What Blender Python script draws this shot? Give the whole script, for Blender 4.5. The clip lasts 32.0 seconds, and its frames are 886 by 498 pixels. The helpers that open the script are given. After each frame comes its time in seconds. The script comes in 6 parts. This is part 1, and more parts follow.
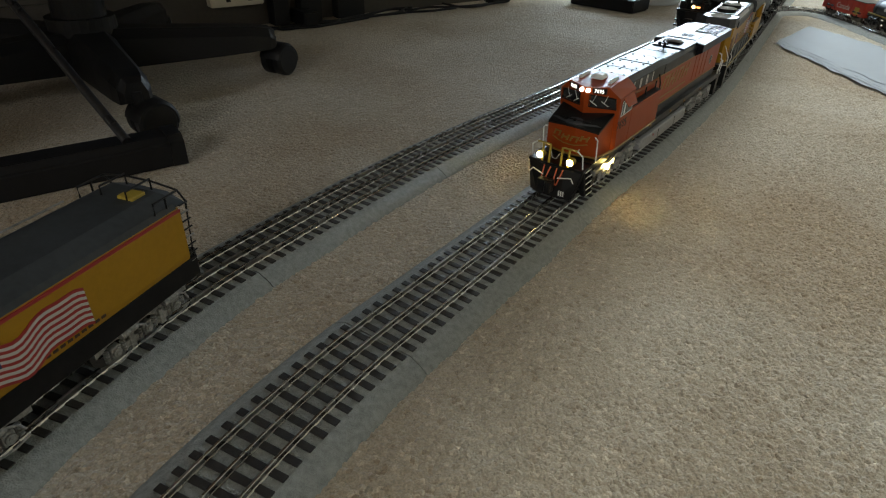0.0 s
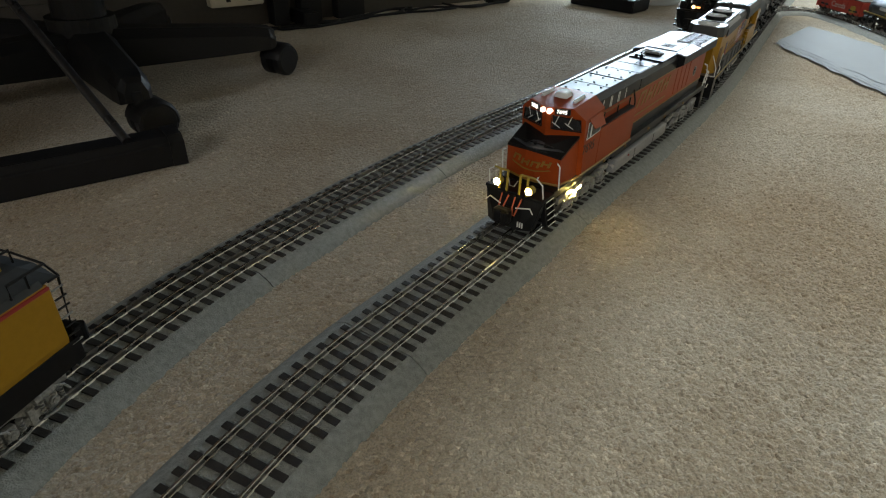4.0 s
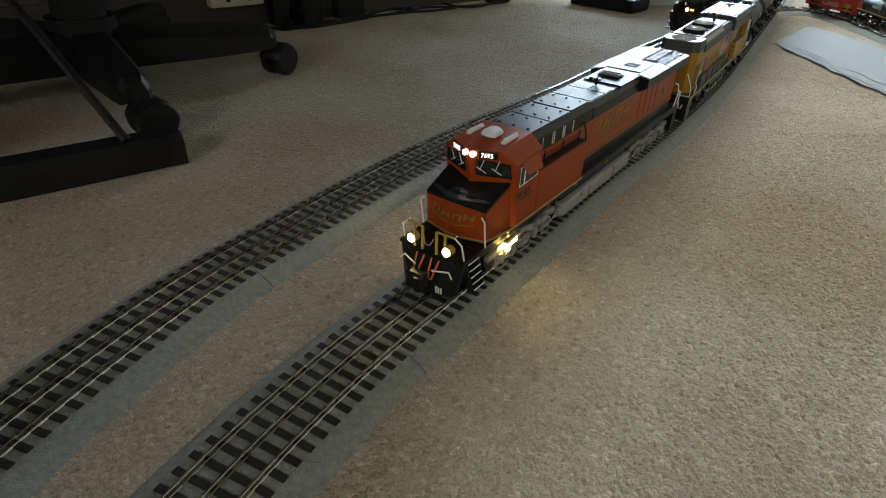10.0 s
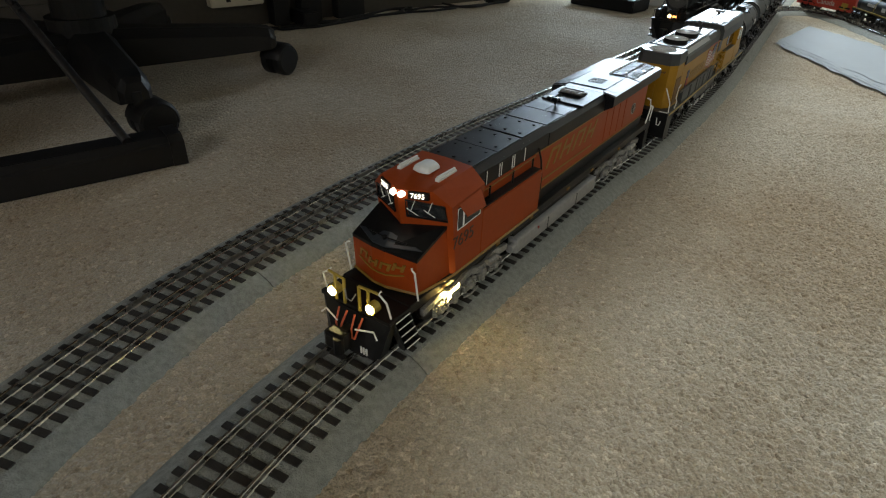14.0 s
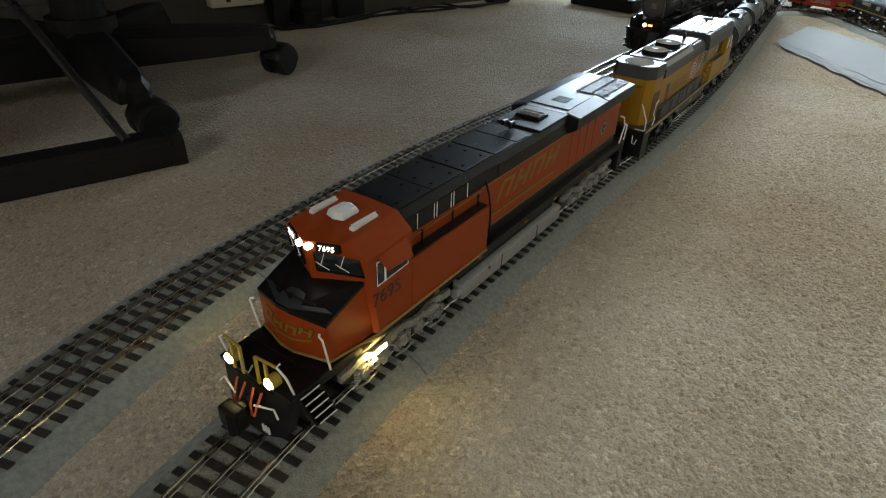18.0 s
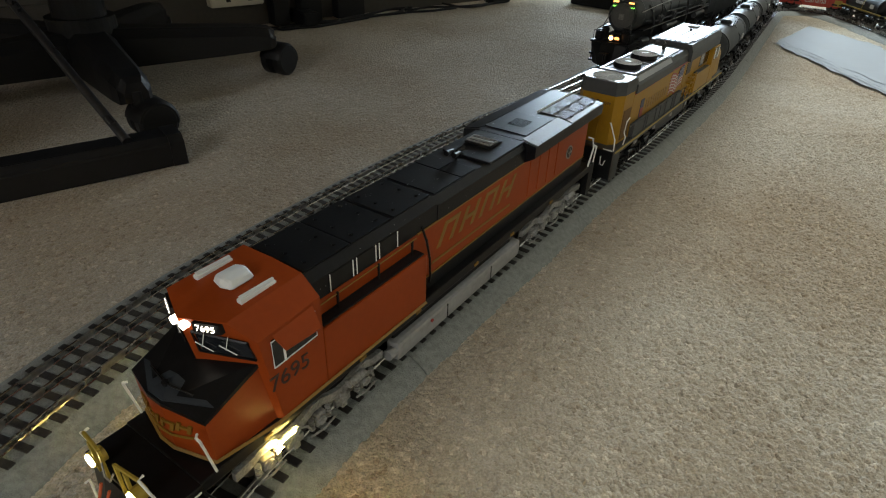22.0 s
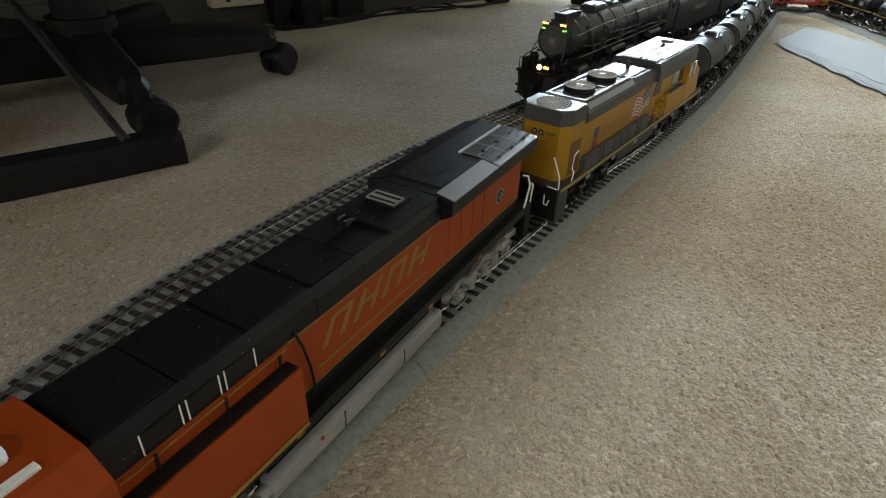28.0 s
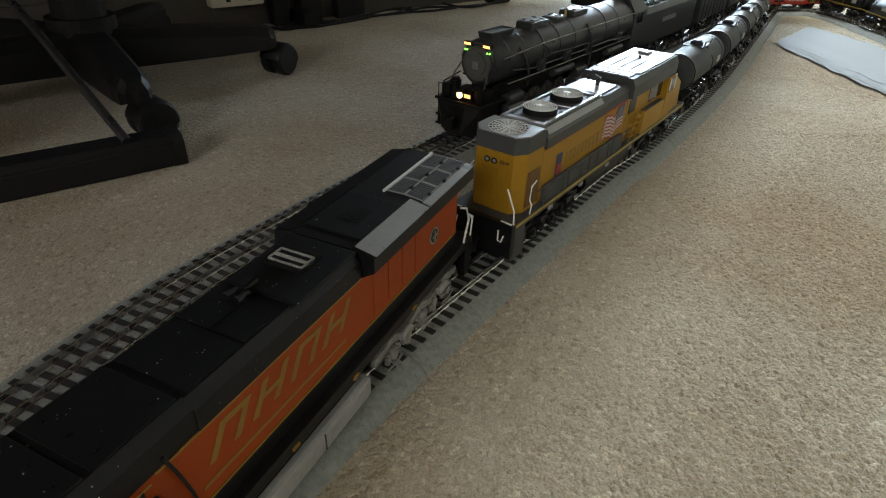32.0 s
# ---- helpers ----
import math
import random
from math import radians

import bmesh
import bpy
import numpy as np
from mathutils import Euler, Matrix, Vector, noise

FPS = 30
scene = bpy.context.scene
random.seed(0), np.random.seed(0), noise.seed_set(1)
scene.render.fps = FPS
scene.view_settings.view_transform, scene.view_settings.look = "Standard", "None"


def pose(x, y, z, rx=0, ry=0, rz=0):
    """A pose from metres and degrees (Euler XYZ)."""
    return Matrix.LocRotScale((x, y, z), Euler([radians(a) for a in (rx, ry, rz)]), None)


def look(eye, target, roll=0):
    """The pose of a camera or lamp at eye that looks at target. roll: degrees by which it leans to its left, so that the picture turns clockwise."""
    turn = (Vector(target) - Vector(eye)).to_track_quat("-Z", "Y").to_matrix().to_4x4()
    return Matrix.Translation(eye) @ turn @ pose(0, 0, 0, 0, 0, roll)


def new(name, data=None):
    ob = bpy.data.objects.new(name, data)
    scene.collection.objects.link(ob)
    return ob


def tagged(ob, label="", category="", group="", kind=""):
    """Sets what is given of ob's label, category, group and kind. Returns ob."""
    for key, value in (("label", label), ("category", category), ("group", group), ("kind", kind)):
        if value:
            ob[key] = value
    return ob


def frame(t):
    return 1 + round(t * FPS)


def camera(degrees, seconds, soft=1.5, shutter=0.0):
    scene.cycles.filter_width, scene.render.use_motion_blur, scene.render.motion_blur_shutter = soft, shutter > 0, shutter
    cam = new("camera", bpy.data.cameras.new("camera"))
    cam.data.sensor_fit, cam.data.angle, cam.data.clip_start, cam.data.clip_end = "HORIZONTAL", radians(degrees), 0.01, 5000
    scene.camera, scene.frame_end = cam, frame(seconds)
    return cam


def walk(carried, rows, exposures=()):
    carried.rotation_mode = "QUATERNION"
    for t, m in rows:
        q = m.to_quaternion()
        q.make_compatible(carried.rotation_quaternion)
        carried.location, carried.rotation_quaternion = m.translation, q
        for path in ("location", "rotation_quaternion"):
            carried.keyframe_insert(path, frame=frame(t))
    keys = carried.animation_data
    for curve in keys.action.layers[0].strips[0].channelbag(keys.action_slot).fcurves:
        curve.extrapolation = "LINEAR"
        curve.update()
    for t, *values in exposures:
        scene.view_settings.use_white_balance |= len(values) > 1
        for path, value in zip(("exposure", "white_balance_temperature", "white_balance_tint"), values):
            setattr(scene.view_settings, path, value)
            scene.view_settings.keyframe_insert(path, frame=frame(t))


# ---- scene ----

cam = camera(74.0, 32.0, soft=1.15)
EYE = pose(0, 0, 0.2729) @ pose(0, 0, 0, 90 - 32.04, 0, 0) @ pose(0, 0, 0, 0, 0, 2.1)
walk(cam, [(0.0, EYE), (32.0, EYE)], exposures=[(0.0, 0.55), (17.0, 0.55), (21.0, 0.65), (25.0, 0.77), (32.0, 0.85)])

# ---------------------------------------------------------------- light
world = bpy.data.worlds.new("room_world")
scene.world = world
world.use_nodes = True
wn = world.node_tree.nodes
sky = wn.new("ShaderNodeTexSky")
sky.sky_type = "NISHITA"
sky.sun_disc = False
sky.sun_elevation, sky.sun_rotation = radians(35), radians(40)
world.node_tree.links.new(sky.outputs[0], wn["Background"].inputs[0])
wn["Background"].inputs[1].default_value = 0.08


def area_lamp(name, eye, target, sx, sy, watts, color):
    d = bpy.data.lights.new(name, "AREA")
    d.shape, d.size, d.size_y, d.energy, d.color = "RECTANGLE", sx, sy, watts, color
    ob = new(name, d)
    ob.matrix_world = look(eye, target)
    return ob


area_lamp("window_light", (1.25, 4.19, 0.99), (1.25, 1.0, 0.99), 1.68, 1.0, 75.0, (0.74, 0.93, 1.1))
area_lamp("upper_window_light", (2.8, 4.19, 1.8), (2.8, 1.0, 1.8), 0.98, 0.78, 3.0, (0.92, 0.97, 1.0))
# added fill lamp behind the viewer, brightens the left carpet under the desk
area_lamp("rear_fill_light", (-1.1, -2.19, 1.4), (-1.1, 0.0, 1.4), 1.18, 0.98, 17.0, (1.0, 0.97, 0.92))
area_lamp("ceiling_light", (1.35, 1.45, 2.36), (0.8, 0.7, 0.0), 0.26, 0.26, 33.0, (0.88, 0.93, 0.88))


# ---------------------------------------------------------------- materials
def material(name, color, rough=0.6, metal=0.0, grain=0.0, scale=40.0, bump=0.0, bump_scale=None, color2=None, coat=0.0, spec=0.5, island=0.0):
    """Principled surface with two scales of colour variation and a fine relief."""
    m = bpy.data.materials.new(name)
    m.use_nodes = True
    nt = m.node_tree
    bsdf = nt.nodes["Principled BSDF"]
    bsdf.inputs["Roughness"].default_value = rough
    bsdf.inputs["Metallic"].default_value = metal
    bsdf.inputs["Coat Weight"].default_value = coat
    bsdf.inputs["Specular IOR Level"].default_value = spec
    bsdf.inputs["Base Color"].default_value = (*color, 1)
    geo = nt.nodes.new("ShaderNodeTexCoord")
    if grain > 0 or color2:
        n1 = nt.nodes.new("ShaderNodeTexNoise")
        n1.inputs["Scale"].default_value, n1.inputs["Detail"].default_value = scale, 6
        n2 = nt.nodes.new("ShaderNodeTexNoise")
        n2.inputs["Scale"].default_value, n2.inputs["Detail"].default_value = scale * 9, 3
        add = nt.nodes.new("ShaderNodeMath")
        add.operation = "ADD"
        half = nt.nodes.new("ShaderNodeMath")
        half.operation = "MULTIPLY"
        half.inputs[1].default_value = 0.5
        ramp = nt.nodes.new("ShaderNodeValToRGB")
        c2 = color2 or tuple(c * (1 - grain) for c in color)
        ramp.color_ramp.elements[0].position, ramp.color_ramp.elements[1].position = 0.36, 0.62
        ramp.color_ramp.elements[0].color, ramp.color_ramp.elements[1].color = (*c2, 1), (*color, 1)
        for n in (n1, n2):
            nt.links.new(geo.outputs["Object"], n.inputs["Vector"])
        nt.links.new(n1.outputs["Fac"], add.inputs[0])
        nt.links.new(n2.outputs["Fac"], add.inputs[1])
        nt.links.new(add.outputs[0], half.inputs[0])
        nt.links.new(half.outputs[0], ramp.inputs[0])
        nt.links.new(ramp.outputs[0], bsdf.inputs["Base Color"])
        rr = nt.nodes.new("ShaderNodeMapRange")
        rr.inputs["To Min"].default_value, rr.inputs["To Max"].default_value = max(0.02, rough - 0.09), min(1, rough + 0.09)
        nt.links.new(n1.outputs["Fac"], rr.inputs["Value"])
        nt.links.new(rr.outputs[0], bsdf.inputs["Roughness"])
    if bump > 0:
        nb = nt.nodes.new("ShaderNodeTexNoise")
        nb.inputs["Scale"].default_value, nb.inputs["Detail"].default_value = bump_scale or scale * 6, 4
        nt.links.new(geo.outputs["Object"], nb.inputs["Vector"])
        bp = nt.nodes.new("ShaderNodeBump")
        bp.inputs["Strength"].default_value, bp.inputs["Distance"].default_value = bump, 0.001
        nt.links.new(nb.outputs["Fac"], bp.inputs["Height"])
        nt.links.new(bp.outputs[0], bsdf.inputs["Normal"])
    return m


def glow(name, color, strength):
    m = bpy.data.materials.new(name)
    m.use_nodes = True
    b = m.node_tree.nodes["Principled BSDF"]
    b.inputs["Base Color"].default_value = (*color, 1)
    b.inputs["Emission Color"].default_value = (*color, 1)
    b.inputs["Emission Strength"].default_value = strength
    return m


def add_specks(m, scale, size, color):
    """Sparse pale paint chips and dust specks over a dark finish."""
    nt = m.node_tree
    bsdf = nt.nodes["Principled BSDF"]
    src = bsdf.inputs["Base Color"].links[0].from_socket
    tc = nt.nodes.new("ShaderNodeTexCoord")
    vo = nt.nodes.new("ShaderNodeTexVoronoi")
    vo.inputs["Scale"].default_value = scale
    nz = nt.nodes.new("ShaderNodeTexNoise")
    nz.inputs["Scale"].default_value = scale * 0.35
    lt = nt.nodes.new("ShaderNodeMath")
    lt.operation = "LESS_THAN"
    lt.inputs[1].default_value = size
    gt = nt.nodes.new("ShaderNodeMath")
    gt.operation = "GREATER_THAN"
    gt.inputs[1].default_value = 0.63
    mul = nt.nodes.new("ShaderNodeMath")
    mul.operation = "MULTIPLY"
    mix = nt.nodes.new("ShaderNodeMix")
    mix.data_type = "RGBA"
    mix.inputs["B"].default_value = (*color, 1)
    for n in (vo, nz):
        nt.links.new(tc.outputs["Object"], n.inputs["Vector"])
    nt.links.new(vo.outputs["Distance"], lt.inputs[0])
    nt.links.new(nz.outputs["Fac"], gt.inputs[0])
    nt.links.new(lt.outputs[0], mul.inputs[0])
    nt.links.new(gt.outputs[0], mul.inputs[1])
    nt.links.new(mul.outputs[0], mix.inputs["Factor"])
    nt.links.new(src, mix.inputs["A"])
    nt.links.new(mix.outputs["Result"], bsdf.inputs["Base Color"])


M = {}
M["roadbed"] = material("grey_ballast_plastic", (0.285, 0.302, 0.287), 0.7, grain=0.45, scale=260, bump=1.0, bump_scale=900)
M["tie"] = material("black_tie_plastic", (0.025, 0.022, 0.02), 0.55, grain=0.4, scale=150, bump=0.3, bump_scale=900)
M["rail"] = material("tin_plated_rail", (0.55, 0.54, 0.52), 0.27, metal=1.0, grain=0.35, scale=60)
M["orange"] = material("orange_paint", (0.305, 0.051, 0.008), 0.38, spec=0.18, grain=0.1, scale=30, bump=0.04, bump_scale=300)
M["black"] = material("semi_gloss_black_paint", (0.01, 0.01, 0.0105), 0.34, spec=0.22, grain=0.4, scale=30, bump=0.05, bump_scale=200)
M["yellow"] = material("armour_yellow_paint", (0.34, 0.182, 0.013), 0.42, spec=0.22, grain=0.12, scale=30, bump=0.04, bump_scale=300)
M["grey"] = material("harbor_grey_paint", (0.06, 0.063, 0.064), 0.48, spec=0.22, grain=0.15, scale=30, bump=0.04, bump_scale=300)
M["tank"] = material("tank_grey_paint", (0.045, 0.05, 0.054), 0.5, spec=0.16, grain=0.25, scale=25, bump=0.04)
M["red"] = material("gondola_red_paint", (0.42, 0.04, 0.022), 0.45, grain=0.2, scale=25, bump=0.05)
M["plastic"] = material("black_nylon_plastic", (0.0105, 0.0105, 0.0115), 0.5, spec=0.25, grain=0.3, scale=20, bump=0.1, bump_scale=500)
# dark brown holds the shade on the wall behind the cables
M["panel"] = material("shaded_wall_brown", (0.055, 0.047, 0.038), 0.6, grain=0.25, scale=12, bump=0.1, bump_scale=120)
M["graphite"] = material("graphite_grey_smokebox", (0.1, 0.1, 0.095), 0.55, grain=0.3, scale=60, bump=0.05)
M["paper"] = material("white_paper", (0.28, 0.305, 0.335), 0.8, grain=0.04, scale=8)
M["wall"] = material("painted_drywall", (0.66, 0.605, 0.5), 0.9, grain=0.06, scale=6, bump=0.2, bump_scale=300)

carpet = bpy.data.materials.new("beige_cut_pile_carpet")
carpet.use_nodes = True
M["carpet"] = carpet

nt = carpet.node_tree
cb = nt.nodes["Principled BSDF"]
cb.inputs["Roughness"].default_value = 0.95
cb.inputs["Specular IOR Level"].default_value = 0.15
cb.inputs["Sheen Weight"].default_value = 0.2
ctc = nt.nodes.new("ShaderNodeTexCoord")
warp = nt.nodes.new("ShaderNodeTexNoise")
warp.inputs["Scale"].default_value, warp.inputs["Detail"].default_value = 260, 2
wmix = nt.nodes.new("ShaderNodeMix")
wmix.data_type, wmix.blend_type = "RGBA", "LINEAR_LIGHT"
wmix.inputs["Factor"].default_value = 0.0016
tuft = nt.nodes.new("ShaderNodeTexVoronoi")
tuft.inputs["Scale"].default_value, tuft.inputs["Randomness"].default_value = 320, 1.0
cn = nt.nodes.new("ShaderNodeTexNoise")
cn.inputs["Scale"].default_value, cn.inputs["Detail"].default_value = 3.2, 8
cs = nt.nodes.new("ShaderNodeTexNoise")
cs.inputs["Scale"].default_value, cs.inputs["Detail"].default_value = 760, 4
cr1 = nt.nodes.new("ShaderNodeValToRGB")
cr1.color_ramp.elements[0].position, cr1.color_ramp.elements[1].position = 0.37, 0.62
cr1.color_ramp.elements[0].color, cr1.color_ramp.elements[1].color = (0.37, 0.305, 0.222, 1), (0.485, 0.45, 0.378, 1)
# each tuft has its own tint, a few nearly white or brown
tint = nt.nodes.new("ShaderNodeSeparateColor")
cr2 = nt.nodes.new("ShaderNodeValToRGB")
cr2.color_ramp.elements[0].position, cr2.color_ramp.elements[1].position = 0.0, 1.0
cr2.color_ramp.elements[0].color, cr2.color_ramp.elements[1].color = (0.74, 0.68, 0.61, 1), (1.34, 1.32, 1.28, 1)
for pos, col in ((0.12, (0.93, 0.91, 0.875, 1)), (0.88, (1.03, 1.02, 1.0, 1))):
    el = cr2.color_ramp.elements.new(pos)
    el.color = col
cm = nt.nodes.new("ShaderNodeMix")
cm.data_type, cm.blend_type = "RGBA", "MULTIPLY"
cm.inputs["Factor"].default_value = 1.0
fibre = nt.nodes.new("ShaderNodeMapRange")
fibre.inputs["From Min"].default_value, fibre.inputs["From Max"].default_value = 0.25, 0.75
fibre.inputs["To Min"].default_value, fibre.inputs["To Max"].default_value = 0.68, 1.27
cm2 = nt.nodes.new("ShaderNodeMix")
cm2.data_type, cm2.blend_type = "RGBA", "MULTIPLY"
cm2.inputs["Factor"].default_value = 1.0
crown = nt.nodes.new("ShaderNodeMath")
crown.operation, crown.use_clamp = "SUBTRACT", True
crown.inputs[0].default_value = 1.0
high = nt.nodes.new("ShaderNodeMath")
high.operation = "MULTIPLY_ADD"
high.inputs[1].default_value = 0.9
cbp = nt.nodes.new("ShaderNodeBump")
cbp.inputs["Strength"].default_value, cbp.inputs["Distance"].default_value = 1.0, 0.0018
for n in (warp, cn, cs):
    nt.links.new(ctc.outputs["Object"], n.inputs["Vector"])
nt.links.new(ctc.outputs["Object"], wmix.inputs["A"])
nt.links.new(warp.outputs["Color"], wmix.inputs["B"])
nt.links.new(wmix.outputs["Result"], tuft.inputs["Vector"])
nt.links.new(cn.outputs["Fac"], cr1.inputs[0])
nt.links.new(tuft.outputs["Color"], tint.inputs[0])
nt.links.new(tint.outputs[0], cr2.inputs[0])
nt.links.new(cr1.outputs[0], cm.inputs["A"])
nt.links.new(cr2.outputs[0], cm.inputs["B"])
nt.links.new(cs.outputs["Fac"], fibre.inputs["Value"])
nt.links.new(cm.outputs["Result"], cm2.inputs["A"])
nt.links.new(fibre.outputs[0], cm2.inputs["B"])
nt.links.new(cm2.outputs["Result"], cb.inputs["Base Color"])
nt.links.new(tuft.outputs["Distance"], crown.inputs[1])
nt.links.new(cs.outputs["Fac"], high.inputs[0])
nt.links.new(crown.outputs[0], high.inputs[2])
nt.links.new(high.outputs[0], cbp.inputs["Height"])
nt.links.new(cbp.outputs[0], cb.inputs["Normal"])


# ---------------------------------------------------------------- mesh helpers
def part(name, bm, mat, parent=None, label="", smooth=False, at=None):
    me = bpy.data.meshes.new(name)
    bmesh.ops.recalc_face_normals(bm, faces=bm.faces)
    bm.to_mesh(me)
    bm.free()
    me.materials.append(mat)
    if smooth:
        for p in me.polygons:
            p.use_smooth = True
        me.set_sharp_from_angle(angle=radians(40))
    ob = new(name, me)
    if parent:
        ob.parent = parent
    if at is not None:
        ob.matrix_basis = at
    if label:
        tagged(ob, label)
    return ob


def empty(name, label, category, group="", kind=""):
    ob = new(name)
    ob.empty_display_size = 0.02
    return tagged(ob, label, category, group, kind)


def box(bm, x0, x1, y0, y1, z0, z1, bevel=0.0, taper=0.0):
    vs = [bm.verts.new((x, y, z)) for z in (z0, z1) for y in (y0, y1) for x in (x0, x1)]
    if taper:
        cx, cy = (x0 + x1) / 2, (y0 + y1) / 2
        for v in vs[4:]:
            v.co.x, v.co.y = cx + (v.co.x - cx) * (1 - taper), cy + (v.co.y - cy) * (1 - taper)
    fs = [bm.faces.new([vs[i] for i in f]) for f in ((0, 2, 3, 1), (4, 5, 7, 6), (0, 1, 5, 4), (2, 6, 7, 3), (0, 4, 6, 2), (1, 3, 7, 5))]
    if bevel:
        es = list({e for f in fs for e in f.edges})
        bmesh.ops.bevel(bm, geom=es, offset=bevel, segments=2, affect="EDGES", profile=0.6)
    return bm


def cyl(bm, p0, p1, r, seg=16, r2=None, caps=True):
    p0, p1 = Vector(p0), Vector(p1)
    d = p1 - p0
    m = Matrix.Translation((p0 + p1) / 2) @ d.to_track_quat("Z", "Y").to_matrix().to_4x4()
    bmesh.ops.create_cone(bm, cap_ends=caps, segments=seg, radius1=r, radius2=r if r2 is None else r2, depth=d.length, matrix=m)
    return bm


def tube(bm, pts, r, seg=6):
    """A round bar bent along pts."""
    pts = [Vector(p) for p in pts]
    rings = []
    for i, p in enumerate(pts):
        t = (pts[min(i + 1, len(pts) - 1)] - pts[max(i - 1, 0)]).normalized()
        q = t.to_track_quat("Z", "Y").to_matrix()
        rings.append([bm.verts.new(p + q @ Vector((r * math.cos(a), r * math.sin(a), 0))) for a in (2 * math.pi * k / seg for k in range(seg))])
    for a, b in zip(rings, rings[1:]):
        for k in range(seg):
            bm.faces.new((a[k], a[(k + 1) % seg], b[(k + 1) % seg], b[k]))
    bm.faces.new(rings[0])
    bm.faces.new(rings[-1])
    return bm


def loft(bm, sections, caps=True):
    """Skin through closed outlines of equal length."""
    rings = [[bm.verts.new(p) for p in s] for s in sections]
    n = len(rings[0])
    for a, b in zip(rings, rings[1:]):
        for k in range(n):
            bm.faces.new((a[k], a[(k + 1) % n], b[(k + 1) % n], b[k]))
    if caps:
        bm.faces.new(rings[0])
        bm.faces.new(rings[-1])
    return bm


def prism_y(bm, outline, y0, y1):
    """An (x, z) outline drawn out along y."""
    return loft(bm, [[(x, y0, z) for x, z in outline], [(x, y1, z) for x, z in outline]])


def prism_x(bm, outline, x0, x1):
    """A (y, z) outline drawn out along x."""
    return loft(bm, [[(x0, y, z) for y, z in outline], [(x1, y, z) for y, z in outline]])


def B():
    return bmesh.new()


# ---------------------------------------------------------------- the two lines of track
class Line:
    """A smooth centre line through a few points; s runs away from the viewer, 0 at point number zero."""

    def __init__(self, pts, zero):
        P = np.array([pts[0]] + list(pts) + [pts[-1]], float)
        P[0], P[-1] = 2 * P[1] - P[2], 2 * P[-2] - P[-3]
        out = []
        for i in range(1, len(P) - 2):
            u = np.linspace(0, 1, 40, endpoint=False)[:, None]
            a, b, c, d = P[i - 1], P[i], P[i + 1], P[i + 2]
            out.append(0.5 * (2 * b + (c - a) * u + (2 * a - 5 * b + 4 * c - d) * u ** 2 + (3 * b - a - 3 * c + d) * u ** 3))
        self.p = np.concatenate(out + [P[-2:-1]])
        self.s = np.r_[0, np.cumsum(np.hypot(*np.diff(self.p, axis=0).T))]
        self.s -= self.s[40 * zero]

    def at(self, s):
        return Vector((float(np.interp(s, self.s, self.p[:, 0])), float(np.interp(s, self.s, self.p[:, 1])), 0))

    def place(self, s):
        a, b = self.at(s - 0.004), self.at(s + 0.004)
        h = math.atan2(b.x - a.x, b.y - a.y)
        return self.at(s), Vector((math.cos(h), -math.sin(h), 0)), h

    def ride(self, s, first, second):
        """Pose of a vehicle whose front is at s and whose trucks stand that far behind its front."""
        a, b = self.at(s + first), self.at(s + second)
        h = math.atan2(b.x - a.x, b.y - a.y)
        o = a - first * Vector((math.sin(h), math.cos(h), 0))
        return pose(o.x, o.y, 0, 0, 0, -math.degrees(h))


near = Line([(-0.178, -0.45), (-0.179, -0.3), (-0.179, -0.2), (-0.176, -0.102), (-0.167, -0.003), (-0.145, 0.095), (-0.109, 0.188), (-0.061, 0.276), (-0.005, 0.359), (0.052, 0.441), (0.108, 0.523),
             (0.166, 0.605), (0.227, 0.684), (0.4126, 0.9588), (0.60, 1.275), (0.80, 1.6165), (0.92, 1.82), (1.04, 2.02), (1.3, 2.46)], 8)
far = Line([(-0.42, -1.3), (-0.40, -0.9), (-0.38, -0.55), (-0.36, -0.3), (-0.33, -0.12), (-0.28, 0.08), (-0.254, 0.174), (-0.223, 0.269), (-0.184, 0.361), (-0.134, 0.448), (-0.082, 0.533), (-0.027, 0.617), (0.031, 0.698),
            (0.092, 0.777), (0.154, 0.856), (0.214, 0.936), (0.33, 1.10), (0.54, 1.38), (0.74, 1.67), (0.87, 1.88), (1.0, 2.1), (1.15, 2.4)], 9)
spur = Line([(0.75, 1.53), (0.80, 1.6165), (0.845, 1.685), (0.925, 1.71), (0.985, 1.67), (1.003, 1.58), (0.998, 1.45), (0.988, 1.3), (0.96, 1.0), (0.93, 0.6)], 1)
RAIL_Z = 0.014


def sweep(bm, line, outline, s0, s1, step=0.01):
    n = max(2, int((s1 - s0) / step))
    secs = []
    for i in range(n + 1):
        c, r, h = line.place(s0 + (s1 - s0) * i / n)
        secs.append([c + r * x + Vector((0, 0, z)) for x, z in outline])
    return loft(bm, secs)


# ---------------------------------------------------------------- the room
bm = B()
for f in ((-3.0, -2.2), (3.4, -2.2), (3.4, 4.2), (-3.0, 4.2)):
    bm.verts.new((*f, 0))
bm.faces.new(bm.verts)
for v in bm.verts:
    v.co.z = -0.0045
floor = tagged(part("floor", bm, M["carpet"]), "beige cut pile carpet with brown stains", "floor", kind="structure")


